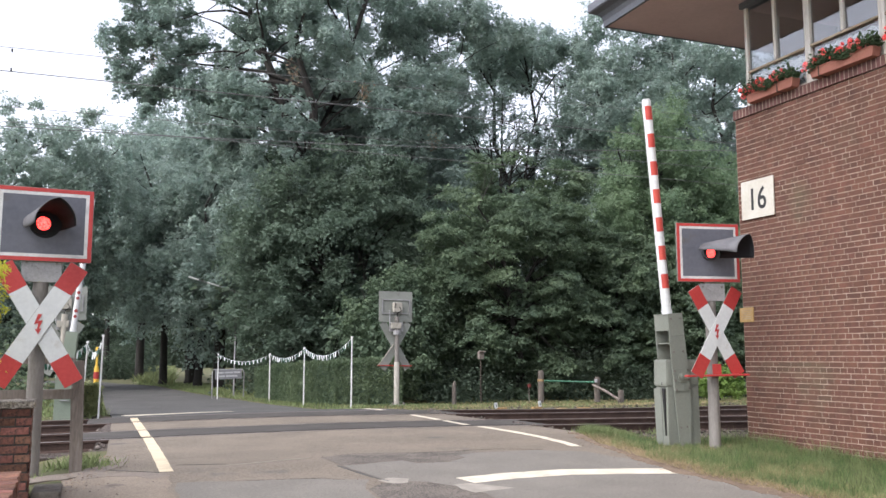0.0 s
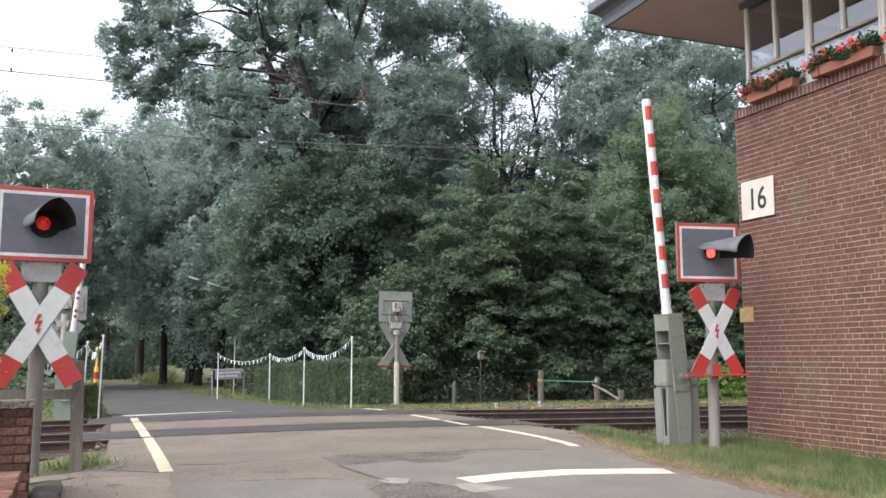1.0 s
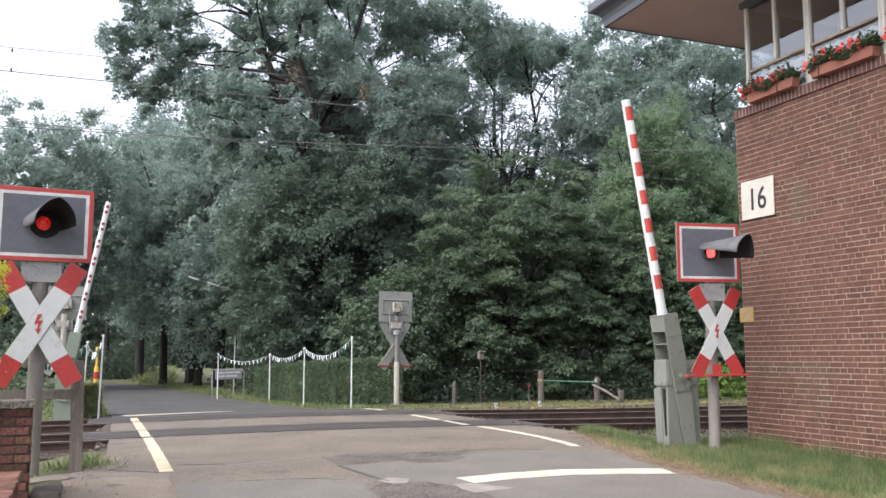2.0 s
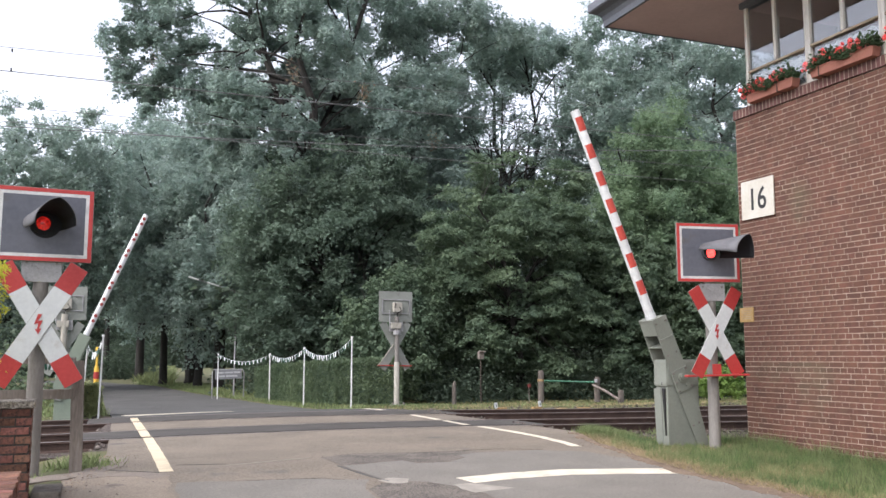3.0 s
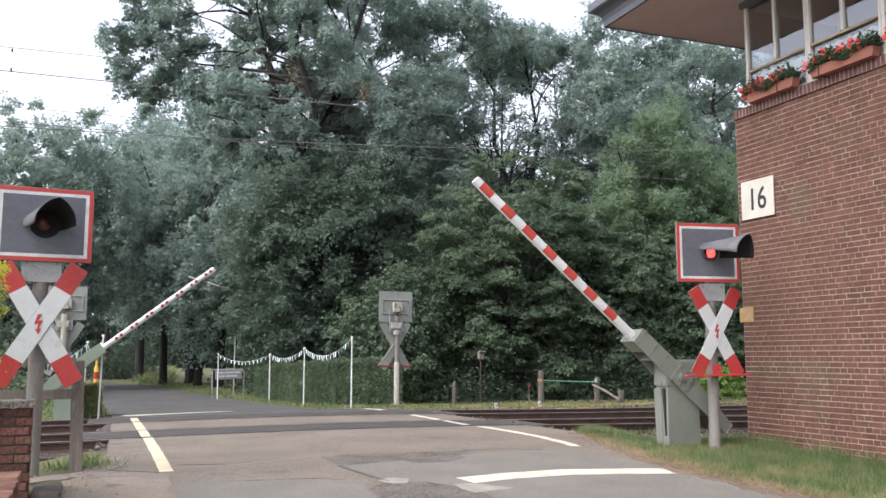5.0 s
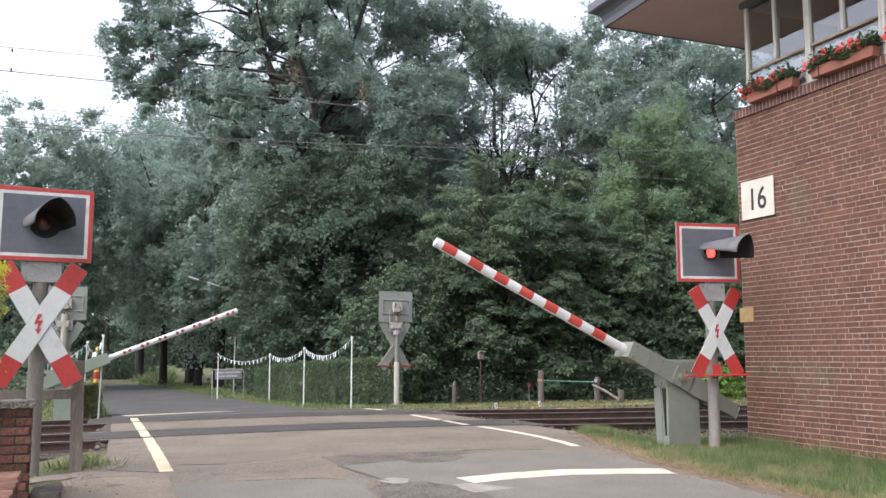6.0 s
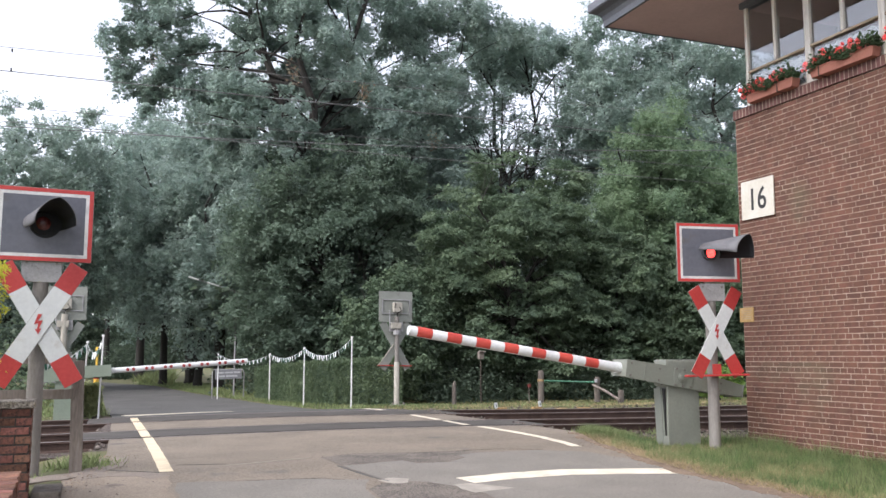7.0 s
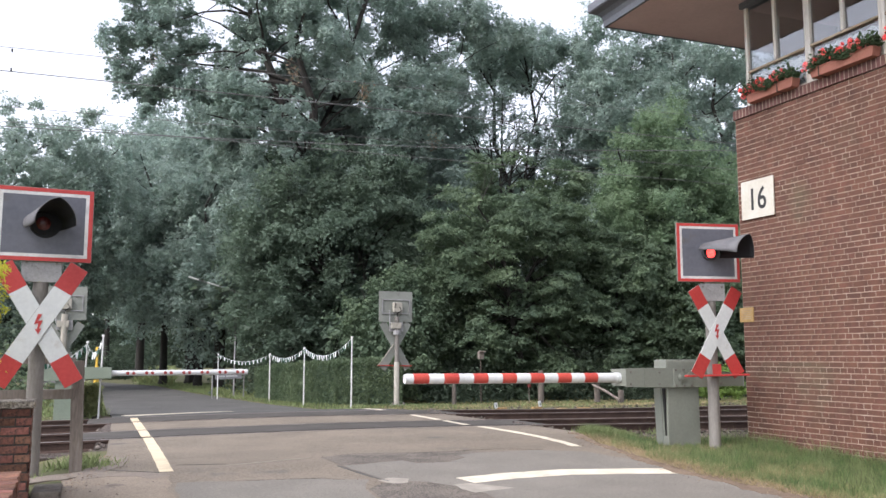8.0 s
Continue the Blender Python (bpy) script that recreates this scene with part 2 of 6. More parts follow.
M_INTERIOR = mat("room_plaster", (0.35, 0.33, 0.31), (0.45, 0.43, 0.4), rough=0.9, scale=1)
M_LACE = mat("lace_curtain", (0.62, 0.62, 0.62), (0.8, 0.8, 0.8), rough=0.9, scale=12, fine=80, bump=0.3)
M_GREEN_PIPE = mat("green_paint", (0.025, 0.1, 0.06), (0.04, 0.15, 0.085), rough=0.5, scale=3)
M_WIRE = mat("catenary_wire", (0.14, 0.14, 0.14), (0.24, 0.24, 0.24), rough=0.6, metal=0.4, scale=2)
M_FLAG_WHITE = mat("bunting_white", (0.45, 0.47, 0.47), (0.6, 0.62, 0.62), rough=0.7, scale=6, per_object=0.1)
M_FLAG_GREEN = mat("bunting_green", (0.012, 0.05, 0.03), (0.02, 0.08, 0.05), rough=0.7, scale=6, per_object=0.1)
M_POLE_WHITE = mat("flagpole_white", (0.5, 0.5, 0.49), (0.68, 0.68, 0.66), rough=0.6, scale=4, stretch=(1, 1, 0.3))
M_BARK = mat("bark", (0.02, 0.019, 0.017), (0.046, 0.042, 0.037), rough=0.95, scale=4, fine=25, bump=0.8, stretch=(1, 1, 0.3))
# blue-grey of distant haze is mixed into this leaf colour
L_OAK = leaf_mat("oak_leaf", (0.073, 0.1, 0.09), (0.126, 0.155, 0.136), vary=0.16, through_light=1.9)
# lighter copy for two oaks, their brighter veil put into the colour
L_OAK_HAZED = leaf_mat("hazed_oak_leaf", (0.082, 0.109, 0.098), (0.136, 0.166, 0.144), vary=0.16, through_light=1.8)
L_MAPLE = leaf_mat("maple_leaf", (0.054, 0.084, 0.054), (0.106, 0.144, 0.086), vary=0.16, through_light=1.5)
L_BEECH = leaf_mat("hornbeam_leaf", (0.04, 0.062, 0.042), (0.084, 0.114, 0.066), vary=0.18)
# darker leaf copy, the shade below the big crowns is in its colour
L_DARK = leaf_mat("shade_tinted_leaf", (0.045, 0.068, 0.05), (0.078, 0.106, 0.076))
# leaf darkened in colour in place of the shade a closed canopy would cast
L_WOODS_SHADE = leaf_mat("woodland_shade_leaf", (0.034, 0.05, 0.035), (0.06, 0.08, 0.054))
L_HEDGE = leaf_mat("hedge_leaf", (0.052, 0.076, 0.046), (0.095, 0.124, 0.072))
L_WITHERED = leaf_mat("withered_leaf", (0.13, 0.1, 0.072), (0.22, 0.17, 0.12), gloss=0.1)
L_OLIVE = leaf_mat("olive_hedge_leaf", (0.085, 0.1, 0.046), (0.15, 0.165, 0.08))
L_CONIFER = leaf_mat("golden_conifer_leaf", (0.2, 0.22, 0.025), (0.42, 0.42, 0.06))
L_SHRUB = leaf_mat("bright_shrub_leaf", (0.07, 0.12, 0.03), (0.14, 0.2, 0.055))
L_MEADOW = leaf_mat("meadow_grass_blade", (0.07, 0.09, 0.04), (0.135, 0.15, 0.072), vary=0.3)
L_GRASS = leaf_mat("grass_blade", (0.074, 0.1, 0.042), (0.135, 0.158, 0.075), vary=0.45)
L_GRASS_DARK = leaf_mat("coarse_grass_blade", (0.045, 0.078, 0.028), (0.09, 0.125, 0.05), vary=0.4)
L_DRY = leaf_mat("dry_grass_blade", (0.135, 0.115, 0.064), (0.25, 0.205, 0.115), vary=0.35)
L_GERANIUM = leaf_mat("geranium_leaf", (0.032, 0.055, 0.03), (0.058, 0.088, 0.046))
L_BLOOM = leaf_mat("geranium_bloom", (0.46, 0.06, 0.06), (0.6, 0.2, 0.2), vary=0.25)


# ---------------------------------------------------------------- mesh helpers
def obj(name, me, material, parent=None, label=""):
    for m in material if isinstance(material, (list, tuple)) else [material]:
        me.materials.append(m)
    ob = new(name, me)
    if parent:
        ob.parent = parent
    if label:
        ob["label"] = label
    return ob


def part(name, bm, material, parent=None, label="", smooth=False):
    """Links a bmesh as one mesh object under a thing or part."""
    bmesh.ops.recalc_face_normals(bm, faces=bm.faces)
    me = bpy.data.meshes.new(name)
    bm.to_mesh(me)
    bm.free()
    if smooth:
        me.shade_smooth()
        me.set_sharp_from_angle(angle=radians(40))
    return obj(name, me, material, parent, label)


def thing(name, m, label, category, group="", kind=""):
    ob = new(name)
    ob.empty_display_size = 0.2
    ob.matrix_world = m
    return tagged(ob, label, category, group, kind)


def box(bm, c, s, m=None, bevel=0.0, taper=1.0, mi=0):
    """Box with centre c and size s; taper scales the top."""
    vs = []
    for dz in (-0.5, 0.5):
        k = taper if dz > 0 else 1.0
        for dx, dy in ((-0.5, -0.5), (0.5, -0.5), (0.5, 0.5), (-0.5, 0.5)):
            v = Vector((c[0] + dx * s[0] * k, c[1] + dy * s[1] * k, c[2] + dz * s[2]))
            vs.append(bm.verts.new(m @ v if m else v))
    fs = [bm.faces.new([vs[i] for i in q]) for q in ((3, 2, 1, 0), (4, 5, 6, 7), (0, 1, 5, 4), (1, 2, 6, 5), (2, 3, 7, 6), (3, 0, 4, 7))]
    for f in fs:
        f.material_index = mi
    if bevel:
        es = list({e for f in fs for e in f.edges})
        r = bmesh.ops.bevel(bm, geom=es, offset=bevel, segments=2, affect="EDGES", profile=0.7)
        for f in r["faces"]:
            f.material_index = mi
    return bm


def tube(bm, pts, radii, seg=10, cap=True, mi=0, flat=1.0):
    """Tapered tube along points."""
    rings = []
    pts = [Vector(p) for p in pts]
    ref = Vector((0, 0, 1))
    for i, p in enumerate(pts):
        d = (pts[min(i + 1, len(pts) - 1)] - pts[max(i - 1, 0)]).normalized()
        a = d.cross(ref if abs(d.z) < 0.95 else Vector((1, 0, 0))).normalized()
        b = d.cross(a)
        r = radii[i] if isinstance(radii, (list, tuple)) else radii
        rings.append([bm.verts.new(p + a * r * math.cos(k * math.tau / seg) + b * r * flat * math.sin(k * math.tau / seg)) for k in range(seg)])
    for r0, r1 in zip(rings, rings[1:]):
        for k in range(seg):
            bm.faces.new((r0[k], r0[(k + 1) % seg], r1[(k + 1) % seg], r1[k])).material_index = mi
    if cap:
        bm.faces.new(rings[0][::-1]).material_index = mi
        bm.faces.new(rings[-1]).material_index = mi
    return bm


def prism(bm, poly, y0, y1, m=None, mi=0):
    """Polygon of (x, z) drawn out from y0 to y1."""
    f = [bm.verts.new((m @ Vector((x, y0, z))) if m else (x, y0, z)) for x, z in poly]
    g = [bm.verts.new((m @ Vector((x, y1, z))) if m else (x, y1, z)) for x, z in poly]
    k = len(poly)
    bm.faces.new(f).material_index = mi
    bm.faces.new(g[::-1]).material_index = mi
    for i in range(k):
        bm.faces.new((f[i], g[i], g[(i + 1) % k], f[(i + 1) % k])).material_index = mi
    return bm


def quick_box(name, c, s, material, parent=None, label="", bevel=0.0, m=None, taper=1.0):
    return part(name, box(bmesh.new(), c, s, m, bevel, taper), material, parent, label)


def mesh_np(name, verts, nper):
    """Mesh of loose polygons with nper corners each, from an array of corners."""
    me = bpy.data.meshes.new(name)
    n = len(verts)
    me.vertices.add(n)
    me.vertices.foreach_set("co", np.ascontiguousarray(verts, dtype=np.float32).ravel())
    me.loops.add(n)
    me.loops.foreach_set("vertex_index", np.arange(n, dtype=np.int32))
    me.polygons.add(n // nper)
    me.polygons.foreach_set("loop_start", np.arange(0, n, nper, dtype=np.int32))
    me.update(calc_edges=True)
    return me


def leaves_np(rng, centres, size, ratio=0.6, up=0.6, droop=0.0, outward=None, bias=0.0, corners=4):
    """Leaves round the centres, rhombic or three-cornered, turned outwards from their clump by bias: n x corners."""
    n = len(centres)
    nrm = rng.normal(size=(n, 3))
    nrm[:, 2] = np.abs(nrm[:, 2]) + up
    if outward is not None:
        nrm = nrm + outward * bias
    nrm /= np.linalg.norm(nrm, axis=1, keepdims=True)
    a = np.cross(nrm, rng.normal(size=(n, 3)))
    a[:, 2] -= droop
    a /= np.linalg.norm(a, axis=1, keepdims=True) + 1e-9
    b = np.cross(nrm, a)
    s = (size * rng.uniform(0.6, 1.35, n))[:, None]
    a, b = a * s * 0.5, b * s * 0.5 * ratio
    if corners == 3:
        return np.stack([centres - a * 0.9 - b * 0.6, centres + a - b * 0.5, centres + b * 1.1 - a * 0.15], axis=1).reshape(-1, 3)
    out = np.stack([centres - a, centres + b - a * 0.1, centres + a, centres - b - a * 0.1], axis=1)
    out[:, 1] += nrm * s * 0.08
    out[:, 3] += nrm * s * 0.08
    return out.reshape(-1, 3)


def blades(name, rng, xy, z, height, width, material, label, lean=0.35):
    """Grass: one narrow triangle a blade, kind stuff."""
    n = len(xy)
    ang = rng.uniform(0, math.tau, n)
    h = height * rng.uniform(0.45, 1.3, n)
    base = np.column_stack([xy, z])
    side = np.column_stack([np.cos(ang), np.sin(ang), np.zeros(n)]) * (width * rng.uniform(0.6, 1.4, n))[:, None]
    tip = base + np.column_stack([rng.normal(0, lean, n) * h, rng.normal(0, lean, n) * h, h])
    v = np.stack([base - side, base + side, tip], axis=1).reshape(-1, 3)
    ob = obj(name, mesh_np(name, v, 3), material)
    return tagged(ob, label, "grass", kind="stuff")


def text_mesh(name, body, size, material, m, parent):
    cu = bpy.data.curves.new(name, "FONT")
    cu.body, cu.size, cu.align_x, cu.align_y, cu.extrude, cu.offset = body, size, "CENTER", "CENTER", 0.003, 0.004
    tmp = new("lettering", cu)
    bpy.context.view_layer.update()
    me = bpy.data.meshes.new_from_object(tmp.evaluated_get(bpy.context.evaluated_depsgraph_get()))
    bpy.data.objects.remove(tmp)
    me.transform(m)
    return obj(name, me, material, parent)


# ---------------------------------------------------------------- ground, road, tracks
def smooth(a, b, v):
    k = np.clip((np.asarray(v, float) - a) / (b - a), 0, 1)
    return k * k * (3 - 2 * k)


def road_z(x, y):
    """Road surface: rises to the crossing, falls a little behind it, gently crowned."""
    x, y = np.asarray(x, float), np.asarray(y, float)
    z = -0.045 * np.clip(10.6 - y, 0, 12) - 0.16 * smooth(20.4, 24.5, y)
    hump = 0.02 - 0.1 * (1 - np.exp(-(((x - 4.6) / 5.6) ** 2)))
    return z + hump * smooth(9, 14, y) * (1 - smooth(19, 25, y))


def road_left(y):
    return np.interp(y, [-20, 6, 8.6, 10.1, 11.4, 12.8, 20, 32, 44, 52, 60, 70], [-3.0, -0.6, -0.5, -0.2, 0.1, 0.22, 0.42, 0.35, 0.1, -1.5, -6.0, -14.0])


def road_right(y):
    return np.interp(y, [-20, 5, 7, 8.5, 10, 11.3, 12.4, 13.4, 20, 23, 27, 36, 46, 54, 62, 70], [6.9, 7.0, 6.75, 6.52, 6.6, 6.88, 7.3, 7.75, 7.2, 5.9, 4.95, 3.75, 2.9, 0.5, -4.0, -11.0])


def ground_z(x, y):
    x, y = np.asarray(x, float), np.asarray(y, float)
    z = road_z(x, y)
    inside = (x > road_left(y) - 0.02) & (x < road_right(y) + 0.02)
    beside = np.maximum(road_left(y) - x, x - road_right(y))
    bed = smooth(13.2, 14.3, y) * (1 - smooth(20.6, 21.3, y))
    z = z - 0.3 * bed * smooth(0.0, 0.5, beside)
    z = z + np.where(inside, -0.06, 0.0) - 0.1 * smooth(0.2, 1.0, beside) * (1 - bed) * (y < 13.5)
    return z


def sheet(name, xs, ys, fn, material):
    """Grid sheet over xs and ys."""
    gx, gy = np.meshgrid(xs, ys)
    co = np.column_stack([gx.ravel(), gy.ravel(), fn(gx.ravel(), gy.ravel())])
    nx, ny = len(xs), len(ys)
    i = np.arange(nx * ny).reshape(ny, nx)
    q = np.stack([i[:-1, :-1], i[:-1, 1:], i[1:, 1:], i[1:, :-1]], axis=-1).reshape(-1, 4)
    me = bpy.data.meshes.new(name)
    me.from_pydata(co.tolist(), [], q.tolist())
    me.shade_smooth()
    return obj(name, me, material)


gx = np.concatenate([[-600, -300, -150, -80, -50, -35, -25], np.arange(-18, 30, 0.3), [34, 42, 55, 80, 150, 300, 600]])
gy = np.concatenate([[-300, -120, -60, -30, -15, -8], np.arange(-3, 34, 0.3), [36, 39, 43, 48, 54, 62, 75, 100, 150, 300, 700, 1500]])
ground = sheet("ground", gx, gy, ground_z, M_GROUND)
tagged(ground, "grassy soil ground with bare patches around the crossing", "ground", kind="structure")


def strip_mesh(name, ys, left, right, cols, lift, material, thick=0.05):
    """A slab that follows the road between two edges, with side faces."""
    rows_v, faces = [], []
    for y in ys:
        l, r = float(left(y)), float(right(y))
        for k in range(cols + 1):
            x = l + (r - l) * k / cols
            rows_v.append((x, float(y), float(road_z(x, y)) + lift))
    n = cols + 1
    top = len(rows_v)
    for j in range(len(ys) - 1):
        for k in range(cols):
            a = j * n + k
            faces.append((a, a + 1, a + n + 1, a + n))
    rows_v += [(x, y, z - thick) for x, y, z in rows_v]
    m = len(ys)
    edge = [j * n for j in range(m)][::-1] + list(range(1, n)) + [j * n + n - 1 for j in range(1, m)] + [(m - 1) * n + k for k in range(n - 2, 0, -1)]
    for a, b in zip(edge, edge[1:] + edge[:1]):
        faces.append((b, a, a + top, b + top))
    me = bpy.data.meshes.new(name)
    me.from_pydata(rows_v, [], faces)
    me.shade_smooth()
    me.set_sharp_from_angle(angle=radians(35))
    return obj(name, me, material)


RAIL_Y = (15.0, 16.5, 18.6, 20.1)
road_near = strip_mesh("road", np.concatenate([np.arange(-20, 5, 1.0), np.arange(5, 14.93, 0.15), [14.93]]), road_left, road_right, 24, 0.0, M_ASPHALT, 0.12)
tagged(road_near, "worn pale grey asphalt road up to the crossing", "road", kind="structure")
road_between = strip_mesh("road", np.linspace(16.62, 18.48, 10), road_left, road_right, 20, 0.0, M_ASPHALT, 0.12)
tagged(road_between, "asphalt strip between the two tracks", "road", kind="structure")
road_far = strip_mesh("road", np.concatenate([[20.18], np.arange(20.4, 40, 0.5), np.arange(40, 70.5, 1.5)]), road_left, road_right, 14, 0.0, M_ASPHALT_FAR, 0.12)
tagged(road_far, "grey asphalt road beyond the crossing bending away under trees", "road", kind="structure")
for y0, y1 in ((15.13, 16.43), (18.73, 20.03)):
    p = strip_mesh("crossing_panel", np.linspace(y0, y1, 5), lambda y: road_left(y) - 0.45, lambda y: road_right(y) + 0.5, 20, 0.004, M_RUBBER, 0.12)
    tagged(p, "dark crossing panel between the rails", "crossing panel", "crossing panels", "structure")
p = strip_mesh("crossing_panel", np.linspace(16.57, 16.62, 2), road_left, road_right, 20, 0.0, M_RUBBER, 0.12)
tagged(p, "dark joint strip beside the rail", "crossing panel", kind="structure")


def ribbon(name, pts, width, lift, material, label, category, wobble=0.0, kind="structure", cross=None):
    """Thin slab along points on the road (paint, seam, patch edge)."""
    bm = bmesh.new()
    rng = random.Random(len(name) + int(width * 1000) + int(abs(pts[0][0]) * 100))
    dense = []
    for (x0, y0), (x1, y1) in zip(pts, pts[1:]):
        k = max(2, int(math.hypot(x1 - x0, y1 - y0) / 0.12))
        dense += [(x0 + (x1 - x0) * i / k, y0 + (y1 - y0) * i / k) for i in range(k)]
    dense.append(pts[-1])
    prev = None
    for i, (x, y) in enumerate(dense):
        a, b = dense[max(i - 1, 0)], dense[min(i + 1, len(dense) - 1)]
        d = Vector((b[0] - a[0], b[1] - a[1], 0)).normalized()
        s = Vector((-d.y, d.x, 0)) * width / 2
        row = []
        for sign in (-1, 1):
            q = Vector((x, y, 0)) + s * sign * (1 + rng.uniform(-wobble, wobble))
            z = float(road_z(q.x, q.y))
            row.append((bm.verts.new((q.x, q.y, z + lift)), bm.verts.new((q.x, q.y, z - 0.01))))
        if prev:
            (a0, a1), (b0, b1) = prev
            (c0, c1), (d0, d1) = row
            bm.faces.new((a0, c0, d0, b0))
            bm.faces.new((a0, a1, c1, c0))
            bm.faces.new((b0, d0, d1, b1))
        prev = row
    ob = part(name, bm, material)
    return tagged(ob, label, category, kind=kind)


for pts in ([(6.4, 11.1), (6.52, 11.7), (6.62, 12.6), (6.64, 13.6), (6.58, 14.85)], [(6.48, 15.2), (6.5, 16.4)], [(6.5, 16.7), (6.5, 18.3)], [(6.45, 20.2), (6.3, 21.2)]):
    ribbon("road_marking", pts, 0.13, 0.007, M_PAINT, "worn white edge line across the crossing", "road marking", 0.06)
for pts in ([(0.81, 10.44), (0.83, 11.6), (0.845, 12.8), (0.86, 14.94)], [(0.845, 15.1), (0.845, 16.42)], [(0.845, 16.58), (0.845, 18.5)], [(0.845, 18.7), (0.84, 19.8)]):
    ribbon("road_marking", pts, 0.15, 0.007, M_PAINT_CREAM, "worn cream edge line beside the fence", "road marking", 0.06)
ribbon("road_marking", [(3.8, 9.0), (4.4, 9.13), (5.13, 9.17), (5.83, 9.03), (6.5, 8.86)], 0.34, 0.007, M_PAINT, "white stop line before the crossing", "road marking", 0.03)
ribbon("road_marking", [(0.65, 20.75), (1.2, 20.85), (2.1, 21.15), (3.05, 21.7)], 0.36, 0.007, M_PAINT, "white stop line beyond the tracks", "road marking", 0.05)


def patch(pts, material, label, lift):
    """Irregular patch of other asphalt laid 5 mm proud, on a fine grid."""
    bm = bmesh.new()
    vs = [bm.verts.new((x, y, 0)) for x, y in pts]
    bm.faces.new(vs)
    bmesh.ops.triangulate(bm, faces=bm.faces)
    bmesh.ops.subdivide_edges(bm, edges=bm.edges, cuts=6, use_grid_fill=True)
    for v in bm.verts:
        v.co.x += 0.05 * noise.noise(Vector((v.co.x * 3, v.co.y * 3, 1)))
        v.co.y += 0.05 * noise.noise(Vector((v.co.x * 3, v.co.y * 3, 7)))
        v.co.z = float(road_z(v.co.x, v.co.y)) + lift
    ob = part("road_patch", bm, material)
    return tagged(ob, label, "road patch", kind="structure")


patch([(2.76, 10.25), (3.52, 10.45), (4.8, 10.85), (5.6, 10.85), (6.2, 10.5), (6.42, 9.8), (6.48, 8.8), (6.62, 7.6), (6.75, 5.0), (3.6, 5.0), (3.75, 8.5), (3.4, 9.05), (3.0, 9.2)], M_ASPHALT_PATCH, "smoother blue-grey repaired asphalt before the stop line", 0.004)
patch([(3.02, 9.18), (3.4, 9.05), (3.74, 8.5), (3.6, 5.0), (2.55, 5.0), (2.68, 8.85)], M_ASPHALT_WORN, "rough brownish worn asphalt patch", 0.004)
patch([(0.86, 9.75), (1.6, 9.62), (2.2, 9.6), (2.8, 9.35), (2.64, 8.85), (2.5, 5.0), (0.6, 5.0), (0.8, 8.6)], M_ASPHALT_PATCH, "grey repaired asphalt strip", 0.004)
patch([(2.7, 11.1), (3.2, 11.35), (3.7, 11.25), (4.6, 11.1), (4.9, 10.9), (4.4, 10.72), (3.5, 10.45), (2.76, 10.28)], M_ASPHALT_WORN, "rough open-grained asphalt band", 0.004)
for pts, w in (([(0.12, 10.95), (0.3, 10.72), (0.48, 10.6), (0.74, 10.42)], 0.011), ([(2.72, 10.3), (2.8, 9.95), (2.9, 9.5), (3.0, 9.2)], 0.028)):
    ribbon("tar_seam", pts, w, 0.0065, M_TAR, "dark crack in the asphalt", "road crack", 0.5)
patch([(2.87, 9.28), (3.07, 9.37), (3.25, 9.25), (3.17, 9.06), (3.01, 9.04)], M_PALE_WORN, "small pale scraped spot in the asphalt", 0.0055)
patch([(3.59, 8.84), (3.80, 8.85), (3.94, 8.67), (4.11, 8.46), (3.90, 8.39), (3.64, 8.35), (3.58, 8.55)], M_PALE_WORN, "pale scraped strip in the asphalt", 0.0055)
ribbon("tar_seam", [(1.50, 10.75), (1.85, 10.84), (2.21, 10.99), (2.58, 11.09)], 0.02, 0.006, M_PALE_WORN, "pale sanded joint in the asphalt", "road crack", 0.5)
ribbon("tar_seam", [(0.95, 11.00), (1.27, 10.94), (1.52, 10.86)], 0.012, 0.006, M_TAR, "dark crack in the asphalt", "road crack", 0.5)
ribbon("tar_seam", [(3.73, 11.16), (4.52, 11.14), (5.20, 11.18), (5.76, 10.91)], 0.02, 0.006, M_ASPHALT_WORN, "crumbled joint in the asphalt", "road crack", 0.6)
ribbon("tar_seam", [(1.53, 9.64), (1.94, 9.62), (2.30, 9.59), (2.57, 9.41)], 0.03, 0.006, M_ASPHALT_WORN, "crumbled joint in the asphalt", "road crack", 0.6)
patch([(3.49, 10.66), (3.82, 10.98), (4.35, 10.92), (4.42, 10.48), (4.14, 10.20), (3.69, 10.19)], M_ASPHALT_WORN, "rough open-grained asphalt spot", 0.005)
patch([(-0.26, 10.22), (0.03, 10.46), (0.49, 10.46), (0.82, 10.25), (0.82, 9.76), (0.75, 9.42), (0.79, 8.94), (0.81, 8.11), (-0.05, 8.37), (-0.26, 9.55)], M_SANDY_ASPHALT, "asphalt dusted with brown sand at the road edge", 0.003)
verge = ribbon("roadside_dirt", [(7.05, 5.0), (6.82, 7.0), (6.62, 8.5), (6.72, 9.8), (7.0, 11.1), (7.42, 12.4), (7.8, 13.3)], 0.46, 0.012, M_DIRT, "strip of bare brown soil along the road edge", "dirt", 0.35)
ribbon("roadside_dirt", [(-0.62, 10.3), (-0.3, 10.42), (0.0, 10.62), (0.2, 11.2), (0.28, 12.2)], 0.34, 0.006, M_SAND, "sandy soil at the road edge", "dirt", 0.25)
ribbon("roadside_dirt", [(-0.1, 10.3), (0.2, 10.42), (0.55, 10.36), (0.72, 10.1)], 0.2, 0.005, M_SAND, "thin drift of pale sand across the road edge", "dirt", 0.5)


